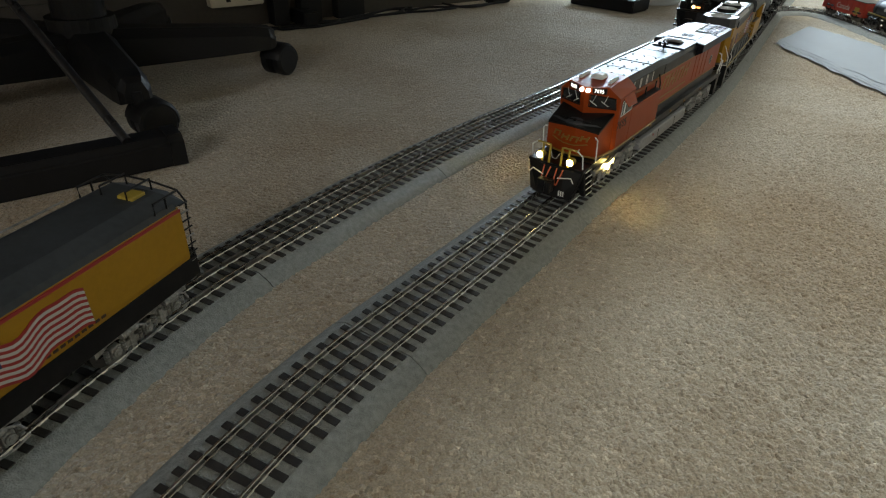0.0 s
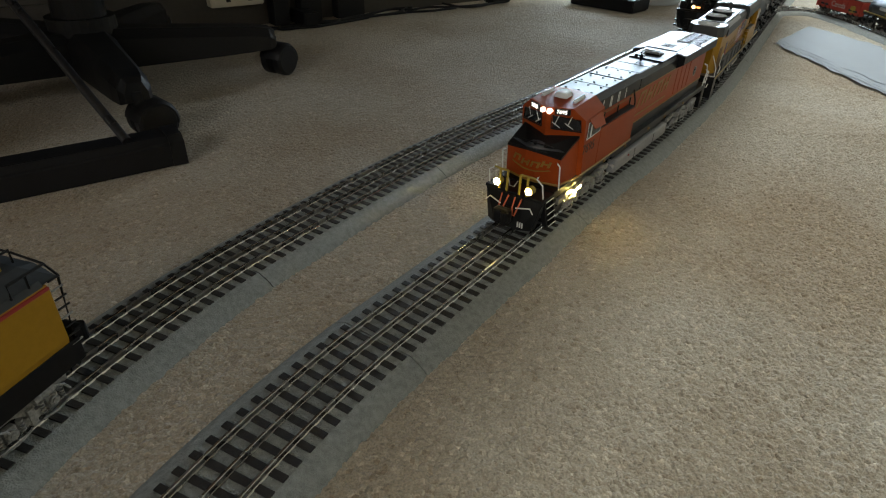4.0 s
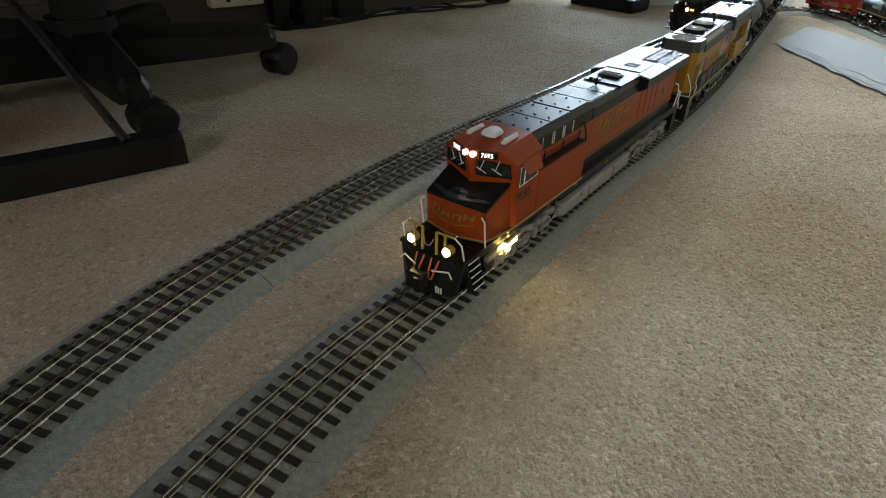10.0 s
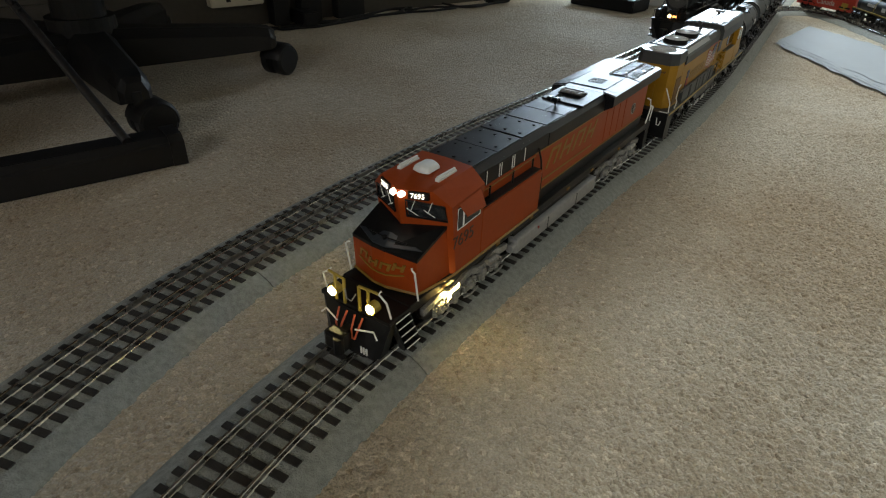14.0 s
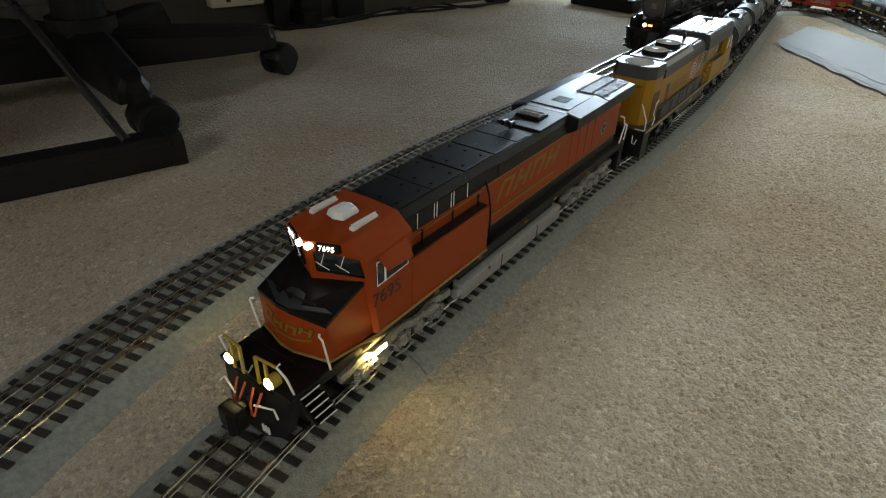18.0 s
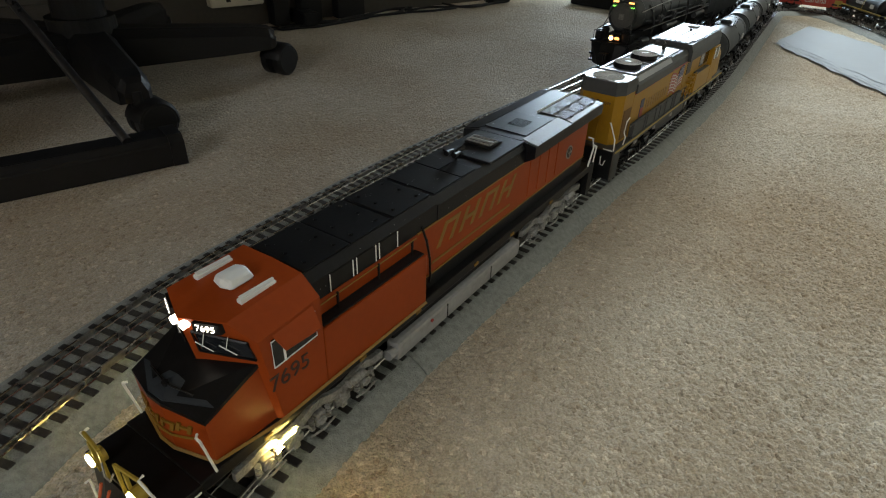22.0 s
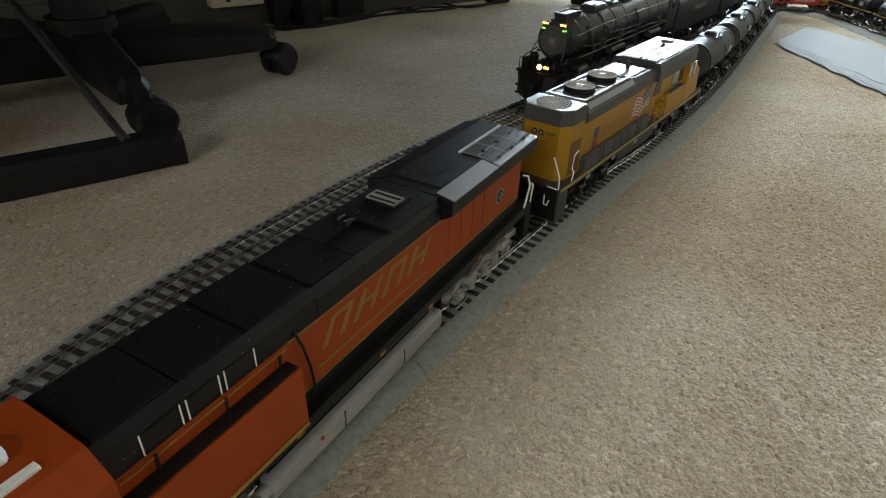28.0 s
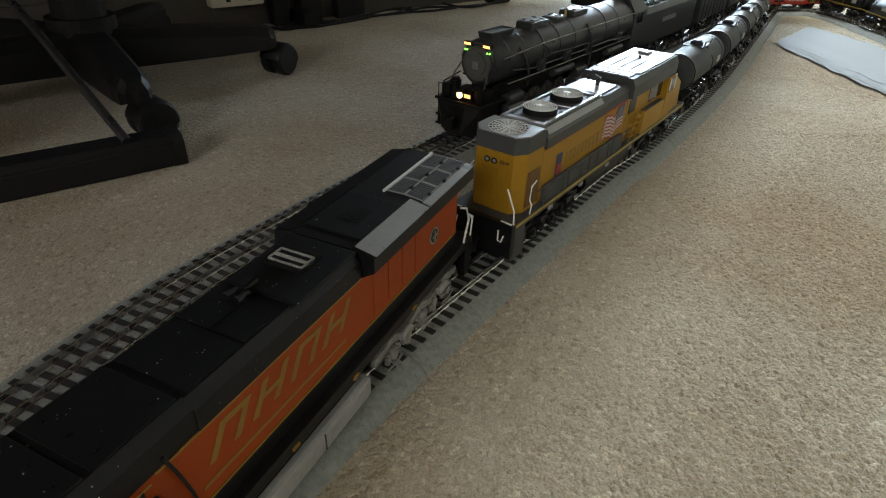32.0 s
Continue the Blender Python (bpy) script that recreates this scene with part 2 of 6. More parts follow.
def pile(x0, x1, y0, y1, step):
    """Uneven carpet pile as a fine relief."""
    nx, ny = int((x1 - x0) / step), int((y1 - y0) / step)
    rng = np.random.default_rng(7)
    X, Y = np.meshgrid(np.linspace(x0, x1, nx), np.linspace(y0, y1, ny))

    def lattice(cell):
        gx, gy = int((x1 - x0) / cell) + 3, int((y1 - y0) / cell) + 3
        r = rng.random((gy, gx))
        u, v = (X - x0) / cell, (Y - y0) / cell
        i, j = u.astype(int), v.astype(int)
        fu, fv = u - i, v - j
        fu, fv = fu * fu * (3 - 2 * fu), fv * fv * (3 - 2 * fv)
        return (r[j, i] * (1 - fu) + r[j, i + 1] * fu) * (1 - fv) + (r[j + 1, i] * (1 - fu) + r[j + 1, i + 1] * fu) * fv
    def tufts(cell):
        """Rounded tufts with narrow gaps: nearest of jittered centres."""
        gx, gy = int((x1 - x0) / cell) + 4, int((y1 - y0) / cell) + 4
        jx, jy, tall = rng.random((gy, gx)), rng.random((gy, gx)), rng.random((gy, gx))
        wob = 0.35 * cell * (lattice(cell * 0.9) - 0.5)
        u, v = (X - x0 + wob) / cell + 1, (Y - y0 - wob) / cell + 1
        i, j = u.astype(int), v.astype(int)
        best, second, top = np.full(X.shape, 9.0), np.full(X.shape, 9.0), np.zeros(X.shape)
        for di in (-1, 0, 1):
            for dj in (-1, 0, 1):
                a, b = np.clip(i + di, 0, gx - 1), np.clip(j + dj, 0, gy - 1)
                d = (a + jx[b, a] - u) ** 2 + (b + jy[b, a] - v) ** 2
                top = np.where(d < best, tall[b, a], top)
                second = np.minimum(second, np.maximum(best, d))
                best = np.minimum(best, d)
        gap = np.clip((np.sqrt(second) - np.sqrt(best)) / 0.42, 0, 1)
        return (0.5 + 0.5 * np.sqrt(gap)) * (1 - 0.6 * np.clip(best, 0, 1)) * (0.66 + 0.34 * top)
    h = 1.0 * tufts(0.0054) + 0.36 * tufts(0.0028) + 0.15 * lattice(0.002) + 0.45 * lattice(0.012) + 0.2 * lattice(0.04)
    h = ((h - h.min()) / (h.max() - h.min())) ** 0.75
    worn = np.clip(((X - 0.156) * 0.85 - (Y - 0.4575) * 0.53) / 0.16 + 0.3, 0, 1)
    Z = 0.0005 - (0.0036 + 0.0032 * worn) * (1 - h)
    edge = np.minimum(np.minimum(X - x0, x1 - X), np.minimum(Y - y0, y1 - Y))
    Z = np.where(edge < step * 1.5, -0.0044, Z)
    co = np.stack([X, Y, Z], -1).reshape(-1, 3)
    a = (np.arange(ny - 1)[:, None] * nx + np.arange(nx - 1)[None]).ravel()
    faces = np.stack([a, a + 1, a + 1 + nx, a + nx], 1)
    me = bpy.data.meshes.new("carpet_pile")
    me.vertices.add(len(co))
    me.vertices.foreach_set("co", co.ravel())
    me.loops.add(faces.size)
    me.loops.foreach_set("vertex_index", faces.ravel().astype(np.int32))
    me.polygons.add(len(faces))
    me.polygons.foreach_set("loop_start", np.arange(0, faces.size, 4, dtype=np.int32))
    me.update(calc_edges=True)
    me.validate()
    me.materials.append(M["carpet"])
    for p in me.polygons:
        p.use_smooth = True
    ob = new("carpet_pile", me)
    ob.parent = floor
    return tagged(ob, "uneven beige carpet pile", kind="stuff")


pile(-0.42, 0.62, 0.14, 0.78, 0.0011)
pile(-0.75, 1.15, 0.765, 1.85, 0.0026)
pile(0.61, 1.0, 0.3, 0.78, 0.0018)
pile(-0.8, -0.41, 0.25, 0.78, 0.0025)
bm = B()
box(bm, -3.0, 3.4, -2.2, 4.2, 2.4, 2.5)
tagged(part("ceiling", bm, M["wall"]), "plain painted ceiling", "ceiling", kind="structure")
for nm, b in (("wall_west", (-3.1, -3.0, -2.2, 4.2)), ("wall_east", (3.4, 3.5, -2.2, 4.2))):
    bm = B()
    box(bm, b[0], b[1], b[2], b[3], 0, 2.4)
    tagged(part(nm, bm, M["wall"]), "plain painted room wall", "wall", kind="structure")

# opening added for the rear fill lamp
bm = B()
for b in ((-3.1, -1.7, 0, 2.4), (-1.7, -0.5, 0, 0.9), (-1.7, -0.5, 1.9, 2.4), (-0.5, 3.5, 0, 2.4)):
    box(bm, b[0], b[1], -2.3, -2.2, b[2], b[3])
tagged(part("wall_south", bm, M["wall"]), "plain painted wall with an opening for the fill lamp", "wall", kind="structure")
bm = B()
for b in ((-3.1, 0.4, 0, 2.4), (0.4, 2.1, 0, 0.48), (0.4, 2.1, 1.5, 2.4), (2.1, 2.3, 0, 2.4), (2.3, 3.3, 0, 1.4), (2.3, 3.3, 2.2, 2.4), (3.3, 3.5, 0, 2.4)):
    box(bm, b[0], b[1], 4.2, 4.3, b[2], b[3])
tagged(part("wall_north", bm, M["wall"]), "plain painted wall with two window openings", "wall", kind="structure")

for nm, line, s0, s1, lab, dz in (("inner_track", near, -0.7, 2.1, "three-rail model railway track on grey roadbed with black ties", 0.0),
                                  ("outer_track", far, -0.9, 2.25, "curving three-rail model railway track on grey roadbed", 0.0),
                                  ("branch_track", spur, 0.02, 1.1, "three-rail track curving off along the far side", -0.0004)):
    track = tagged(empty(nm, lab, "model track", "model tracks"), kind="structure")
    joint = -0.066 - 0.254 * math.floor((-0.066 - s0) / 0.254) if dz == 0 else s0 + 0.2
    ends = [s0] + [joint + 0.254 * k for k in range(20) if s0 + 0.02 < joint + 0.254 * k < s1 - 0.02] + [s1]
    for a, b in zip(ends, ends[1:]):
        bm = B()
        sweep(bm, line, [(-0.0435, -0.002), (-0.0405, 0.0018), (-0.0355, 0.005), (-0.0285, 0.0085), (0.0285, 0.0085), (0.0355, 0.005), (0.0405, 0.0018), (0.0435, -0.002)], a + 0.0005, b - 0.0005)
        part("roadbed_section", bm, M["roadbed"], track, smooth=True)
    for x in (-0.0168, 0, 0.0168):
        bm = B()
        sweep(bm, line, [(x - 0.0011, 0.009), (x - 0.0005, 0.0099), (x - 0.0009, 0.0125), (x - 0.0009, 0.0137), (x - 0.0005, RAIL_Z), (x + 0.0005, RAIL_Z), (x + 0.0009, 0.0137), (x + 0.0009, 0.0125), (x + 0.0005, 0.0099), (x + 0.0011, 0.009)], s0, s1)
        part("rail", bm, M["rail"], track)
    bm = B()
    box(bm, -0.0275, 0.0275, -0.0024, 0.0024, 0.0066, 0.0094, 0.0004)
    tie = part("tie", bm, M["tie"], track)
    rest = B()
    k, first = 0, True
    s = s0 + 0.006
    while s < s1:
        c, r, h = line.place(s)
        m = pose(c.x, c.y, 0, 0, 0, -math.degrees(h))
        if first:
            tie.matrix_basis, first = m, False
        elif s < 1.45:
            t2 = tie.copy()
            scene.collection.objects.link(t2)
            t2.matrix_basis = m
        else:
            n0 = len(rest.verts)
            box(rest, -0.0275, 0.0275, -0.0024, 0.0024, 0.0066, 0.0094)
            rest.verts.ensure_lookup_table()
            for v in rest.verts[n0:]:
                v.co = m @ v.co
        s += 0.01113
    tagged(part("far_ties", rest, M["tie"], track), kind="stuff")
    track.location.z = dz

# ---------------------------------------------------------------- more materials
M["white"] = material("white_painted_wire", (0.78, 0.78, 0.74), 0.45, grain=0.08, scale=60)
M["gold"] = material("gold_stripe_decal", (0.25, 0.135, 0.018), 0.45, grain=0.15, scale=60)
M["railyellow"] = material("yellow_painted_rail", (0.36, 0.26, 0.035), 0.45, grain=0.15, scale=60)
M["silver"] = material("weathered_silver_truck", (0.33, 0.325, 0.31), 0.5, metal=0.1, grain=0.6, scale=70, bump=0.3, bump_scale=500)
M["palegrey"] = material("pale_grey_tank_paint", (0.31, 0.31, 0.31), 0.45, grain=0.25, scale=25, bump=0.05, bump_scale=300)
M["wheel"] = material("blackened_steel_wheel", (0.16, 0.15, 0.14), 0.35, metal=0.9, grain=0.3, scale=80)
M["hose"] = material("orange_red_hose", (0.55, 0.12, 0.05), 0.5)
# slate tone carries the reflection on the black nose's front facet
M["slate"] = material("hatch_reflection_grey", (0.03, 0.037, 0.046), 0.3, spec=0.5, grain=0.15, scale=60, bump=0.05, bump_scale=300)
M["glass"] = material("dark_window_glass", (0.012, 0.014, 0.017), 0.08, spec=0.6)
M["acwhite"] = material("white_roof_unit", (0.75, 0.78, 0.78), 0.5, grain=0.05, scale=40)
M["roofpanel"] = material("dark_roof_panel", (0.009, 0.0095, 0.0105), 0.4, spec=0.17, grain=0.2, scale=50, bump=0.06, bump_scale=400)
add_specks(M["roofpanel"], 420, 0.16, (0.3, 0.31, 0.32))
M["hoodblack"] = material("dusty_black_hood_paint", (0.0095, 0.0093, 0.0115), 0.38, spec=0.22, grain=0.4, scale=30, bump=0.05, bump_scale=200)
add_specks(M["hoodblack"], 420, 0.14, (0.22, 0.22, 0.22))
M["grillebar"] = material("slate_grey_grille_paint", (0.1, 0.112, 0.125), 0.35, spec=0.4, grain=0.15, scale=60)
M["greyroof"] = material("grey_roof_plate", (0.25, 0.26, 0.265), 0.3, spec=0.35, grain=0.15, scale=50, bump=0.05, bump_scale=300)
M["numbers"] = material("black_number_decal", (0.045, 0.02, 0.015), 0.5)
M["redstripe"] = material("red_stripe_decal", (0.3, 0.025, 0.022), 0.45, grain=0.1, scale=80)
M["flagwhite"] = material("white_flag_decal", (0.5, 0.48, 0.45), 0.45, grain=0.1, scale=80)
M["flagblue"] = material("blue_flag_decal", (0.022, 0.035, 0.11), 0.45, grain=0.1, scale=80)
M["lamp"] = glow("warm_headlight", (1.0, 0.93, 0.78), 4.0)
M["digit"] = glow("lit_digits", (1.0, 0.93, 0.8), 1.5)
M["ditch"] = glow("yellowish_ditch_light", (1.0, 0.83, 0.36), 24.0)
M["step_lamp"] = glow("ground_light", (1.0, 0.72, 0.2), 210.0)
M["amber"] = glow("amber_headlight", (1.0, 0.55, 0.22), 4.0)
M["board"] = glow("lit_number_board", (1.0, 0.42, 0.12), 1.6)
M["green"] = glow("green_marker", (0.25, 1.0, 0.1), 1.6)
M["screen"] = material("brown_screen_mesh", (0.16, 0.075, 0.01), 0.6, grain=0.5, scale=400)
M["boiler"] = material("weathered_black_boiler", (0.043, 0.045, 0.047), 0.44, spec=0.35, grain=0.4, scale=30, bump=0.08, bump_scale=200)
M["coal"] = material("coal_load", (0.02, 0.02, 0.021), 0.35, grain=0.5, scale=200, bump=1.0, bump_scale=300)


def hull(bm, pts):
    """A faceted convex block round the given corners."""
    vs = [bm.verts.new(p) for p in pts]
    bmesh.ops.convex_hull(bm, input=vs)
    return bm


def mirror(pts):
    return [p for q in pts for p in (q, (-q[0], q[1], q[2]))]


def lettering(name, text, size, mat, parent, m, label=""):
    """Raised lettering in the built-in font."""
    cu = bpy.data.curves.new(name, "FONT")
    cu.body, cu.size, cu.extrude, cu.align_x, cu.align_y = text, size, 0.0002, "CENTER", "CENTER"
    tmp = new(name, cu)
    me = bpy.data.meshes.new_from_object(tmp)
    bpy.data.objects.remove(tmp)
    me.materials.clear()
    me.materials.append(mat)
    ob = new(name, me)
    ob.parent, ob.matrix_basis = parent, m
    if label:
        tagged(ob, label)
    return ob


SIDE_R = Matrix(((0, 0, 1, 0), (1, 0, 0, 0), (0, 1, 0, 0), (0, 0, 0, 1)))  # text plane on the right flank, reading along +y


# ---------------------------------------------------------------- running gear
ROLLERS = []


def roll_on(ob, radius):
    """Notes a wheel that turns as its vehicle moves."""
    ROLLERS.append((ob, radius, ob.matrix_basis.copy()))
    return ob


def truck(thing, y0, y1, axles, half=0.0265, top=0.042, mat="silver"):
    """A truck: two side frames with journals and springs, axles with two wheels each."""
    yc = (y0 + y1) / 2
    L = y1 - y0
    for sx in (-1, 1):
        bm = B()
        pts = [(y0, 0.0325)]
        for k in range(axles):
            y = y0 + L * (k + 0.5) / axles
            pts += [(y - 0.007, 0.0335), (y - 0.0035, 0.0355), (y + 0.0035, 0.0355), (y + 0.007, 0.0335)]
            if k < axles - 1:
                pts += [(y + L / axles * 0.5 - 0.003, 0.0312), (y + L / axles * 0.5 + 0.003, 0.0312)]
        pts.append((y1, 0.0325))
        th = 0.0027
        prism_x(bm, [(y, z + th) for y, z in pts] + [(y, z - th) for y, z in reversed(pts)], sx * half, sx * (half - 0.003))
        for k in range(axles):
            y = y0 + L * (k + 0.5) / axles
            box(bm, sx * half - 0.0022, sx * half + 0.0018, y - 0.0036, y + 0.0036, 0.0222, 0.0305, 0.0008)
            cyl(bm, (sx * (half - 0.001), y, 0.0262), (sx * (half + 0.0032), y, 0.0262), 0.003, 14)
            cyl(bm, (sx * (half + 0.0032), y, 0.0262), (sx * (half + 0.0037), y, 0.0262), 0.0018, 8)
            for d in (-0.0062, 0.0062):
                for j in range(4):
                    cyl(bm, (sx * (half + 0.0006), y + d, 0.0228 + 0.0021 * j), (sx * (half + 0.0006), y + d, 0.0239 + 0.0021 * j), 0.0018, 8)
            tube(bm, [(sx * (half + 0.0025), y - 0.009, 0.0205), (sx * (half + 0.003), y, 0.0195), (sx * (half + 0.0025), y + 0.009, 0.0205)], 0.0007, 5)
        for y in (yc - L * 0.27, yc + L * 0.2):
            cyl(bm, (sx * (half + 0.0022), y, 0.0345), (sx * (half + 0.0022), y + 0.012, 0.0345), 0.0026, 12)
            tube(bm, [(sx * (half + 0.0022), y + 0.012, 0.0345), (sx * (half + 0.003), y + 0.018, 0.031), (sx * (half + 0.002), y + 0.021, 0.025)], 0.0008, 5)
        for k in range(axles - 1):
            y = y0 + L * (k + 1) / axles
            box(bm, sx * half - 0.002, sx * half + 0.0012, y - 0.0055, y + 0.0055, 0.0225, 0.0275, 0.0006)
            box(bm, sx * half - 0.001, sx * half + 0.002, y - 0.002, y + 0.002, 0.0205, 0.0315, 0.0004)
        back = B()
        box(back, min(sx * (half - 0.0045), sx * (half - 0.0031)), max(sx * (half - 0.0045), sx * (half - 0.0031)), y0 + 0.004, y1 - 0.004, 0.026, 0.041)
        part("truck_shield", back, M["black"], thing)
        part("side_frame", bm, M[mat], thing, "" if mat != "silver" else "weathered silver truck side frame")
    for k in range(axles):
        y = y0 + L * (k + 0.5) / axles
        bm = B()
        cyl(bm, (-0.0185, 0, 0), (0.0185, 0, 0), 0.002, 8)
        for sx in (-1, 1):
            cyl(bm, (sx * 0.0158, 0, 0), (sx * 0.0192, 0, 0), 0.0115, 24)
            cyl(bm, (sx * 0.0145, 0, 0), (sx * 0.0158, 0, 0), 0.0124, 24)
            for i in range(4):
                a = math.pi * i / 2
                cyl(bm, (sx * 0.019, 0.007 * math.cos(a), 0.007 * math.sin(a)), (sx * 0.0197, 0.007 * math.cos(a), 0.007 * math.sin(a)), 0.0016, 8)
        roll_on(part("wheelset", bm, M["wheel"], thing, at=pose(0, y, 0.0255)), 0.0115)


def coupler(thing, y, d):
    bm = B()
    box(bm, -0.0035, 0.0035, min(y, y + d * 0.014), max(y, y + d * 0.014), 0.029, 0.036, 0.0008)
    box(bm, -0.0075, 0.0075, min(y + d * 0.013, y + d * 0.022), max(y + d * 0.013, y + d * 0.022), 0.026, 0.039, 0.0022)
    cyl(bm, (0.0045, y + d * 0.021, 0.027), (0.0045, y + d * 0.021, 0.038), 0.0035, 10)
    part("coupler", bm, M["black"], thing)


def rail_post(thing, pts, mat="white", r=0.0008, name="handrail", label=""):
    return part(name, tube(B(), pts, r, 6), M[mat], thing, label)


# ---------------------------------------------------------------- orange diesel
def orange_diesel():
    e = empty("diesel_locomotive", "orange and black model diesel locomotive with lit headlights", "model locomotive", "model locomotives")
    # frame, pilot and fuel tank
    bm = B()
    box(bm, -0.0285, 0.0285, 0.018, 0.452, 0.0425, 0.0495, 0.0008)
    part("frame", bm, M["black"], e)
    bm = B()
    box(bm, -0.016, 0.016, 0.05, 0.42, 0.03, 0.043)
    part("underframe", bm, M["black"], e)
    bm = B()
    hull(bm, mirror([(0.0285, 0.006, 0.046), (0.0285, 0.0, 0.046), (0.022, -0.004, 0.018), (0.022, 0.004, 0.018), (0.012, -0.009, 0.018), (0.012, -0.003, 0.046)]))
    part("pilot", bm, M["black"], e, "black snow plough pilot")
    bm = B()
    box(bm, -0.0285, 0.0285, -0.002, 0.022, 0.0455, 0.0485, 0.0006)
    part("front_platform", bm, M["black"], e)
    # step wells with white-edged treads
    for sx in (-1, 1):
        bm = B()
        for y in (0.0125, 0.027):
            prism_x(bm, [(y, 0.017), (y + 0.0015, 0.017), (y - 0.0095, 0.047), (y - 0.011, 0.047)], sx * 0.0285, sx * 0.0242)
        prism_x(bm, [(0.0145, 0.018), (0.0285, 0.018), (0.0175, 0.046), (0.0035, 0.046)], sx * 0.0238, sx * 0.0225)
        part("step_well", bm, M["black"], e)
        for k in range(5):
            z = 0.0175 + 0.0068 * k
            bm = B()
            box(bm, min(sx * 0.0235, sx * 0.0293), max(sx * 0.0235, sx * 0.0293), 0.0135 - 0.0026 * k, 0.0275 - 0.0026 * k, z, z + 0.0009)
            st = part("step", bm, M["black"], e)
            bm = B()
            tube(bm, [(sx * 0.0295, 0.014 - 0.0026 * k, z + 0.0008), (sx * 0.0295, 0.0272 - 0.0026 * k, z + 0.0008)], 0.00045, 5)
            part("step_edge", bm, M["white"], st, "white step edge")
    # long silver tank below the sill and the dark fuel tank behind it
    bm = B()
    prism_y(bm, [(-0.023, 0.043), (-0.0255, 0.03), (-0.021, 0.019), (0.021, 0.019), (0.0255, 0.03), (0.023, 0.043)], 0.155, 0.3)
    part("fuel_tank", bm, M["black"], e)
    for sx in (-1, 1):
        bm = B()
        box(bm, sx * 0.0258 - 0.0052, sx * 0.0258 + 0.0045, 0.152, 0.308, 0.0205, 0.0345, 0.0028)
        cyl(bm, (sx * 0.0262, 0.1465, 0.0275), (sx * 0.0262, 0.153, 0.0275), 0.0035, 16)
        ob = part("tank_skirt", bm, M["palegrey"], e, "long pale grey fuel tank skirt")
        for y in (0.205, 0.262):
            bm = B()
            box(bm, sx * 0.0303 - 0.0003, sx * 0.0303 + 0.0003, y, y + 0.0008, 0.022, 0.033)
            part("skirt_seam", bm, M["black"], ob)
        bm = B()
        cyl(bm, (sx * 0.0302, 0.187, 0.031), (sx * 0.0311, 0.187, 0.031), 0.0013, 10)
        part("valve_cap", bm, M["redstripe"], ob, "small red cap")
        for k in range(6):
            y = 0.052 + k * 0.06 + 0.008 * (k % 2)
            bm = B()
            box(bm, min(sx * 0.0284, sx * 0.0294), max(sx * 0.0284, sx * 0.0294), y, y + 0.005, 0.0438, 0.0462, 0.0004)
            part("sill_bracket", bm, M["gold"], e)
    truck(e, 0.035, 0.142, 3)
    truck(e, 0.318, 0.432, 3)
    coupler(e, 0.0, -1)
    coupler(e, 0.452, 1)
    # nose
    bm = B()
    hull(bm, mirror([(0.0262, 0.0285, 0.05), (0.0262, 0.0272, 0.0768), (0.005, 0.0228, 0.0505), (0.005, 0.0215, 0.0798), (0.0272, 0.062, 0.05), (0.0272, 0.062, 0.0885)]))
    nose = part("nose", bm, M["orange"], e, "orange faceted nose")
    bm = B()
    W, F0, FR = (0.0276, 0.0585, 0.0898), (0.005, 0.0215, 0.0808), (0.0266, 0.0272, 0.0777)
    for sx in (1, -1):
        f = lambda p: bm.verts.new((p[0] * sx, p[1], p[2]))
        bm.faces.new([f(W), f(FR), f(F0)])
    a = [bm.verts.new(p) for p in ((W[0], W[1], W[2]), (F0[0], F0[1], F0[2]), (-F0[0], F0[1], F0[2]), (-W[0], W[1], W[2]), (0.0, 0.044, 0.0866))]
    bm.faces.new((a[0], a[1], a[4]))
    bm.faces.new((a[1], a[2], a[4]))
    bm.faces.new((a[2], a[3], a[4]))
    ext = bmesh.ops.extrude_face_region(bm, geom=bm.faces[:])
    for v in [g for g in ext["geom"] if isinstance(g, bmesh.types.BMVert)]:
        v.co.z -= 0.0022
    part("nose_top", bm, M["black"], nose, "gloss black sloping nose top")
    # nose-top front hatch, blue-grey reflection in its colour, with latch bar and handles
    lip = ((-0.0255, 0.0334, 0.0803), (-0.005, 0.0226, 0.0811), (0.005, 0.0226, 0.0811), (0.0255, 0.0334, 0.0803), (0.0, 0.0345, 0.0842))
    bm = hull(B(), [(x, y, z + h) for x, y, z in lip for h in (-0.0008, 0.0007)])
    hatch = part("nose_hatch", bm, M["slate"], nose, "front hatch with latch, blue-grey reflection in its colour")
    part("latch_bar", tube(B(), [(-0.0155, 0.0312, 0.0834), (0.0, 0.0282, 0.0842), (0.0155, 0.0312, 0.0834)], 0.0005, 6), M["black"], hatch)
    part("latch", cyl(B(), (0, 0.0285, 0.0825), (0, 0.0282, 0.0849), 0.0016, 12), M["black"], hatch)
    bm = B()
    front = lambda x, z: 0.0222 + max(0, abs(x) - 0.005) * 0.266 - (z - 0.0505) * 0.045
    for k, x in enumerate((-0.0185, -0.0092, 0.0004, 0.0098)):
        bm = B()
        arch = 0.0022 * ((x + 0.004) / 0.0145) ** 2
        for xa, xb, za, zb in ((0, 0.0019, 0, 0.0056), (0.0058, 0.0077, 0, 0.0056), (0.0019, 0.0058, 0.0022 if k % 2 else 0.0042, 0.0037 if k % 2 else 0.0056)):
            lean = lambda xx, zz: x + xx + 0.35 * zz
            z0, z1 = 0.0645 + arch + za, 0.0645 + arch + zb
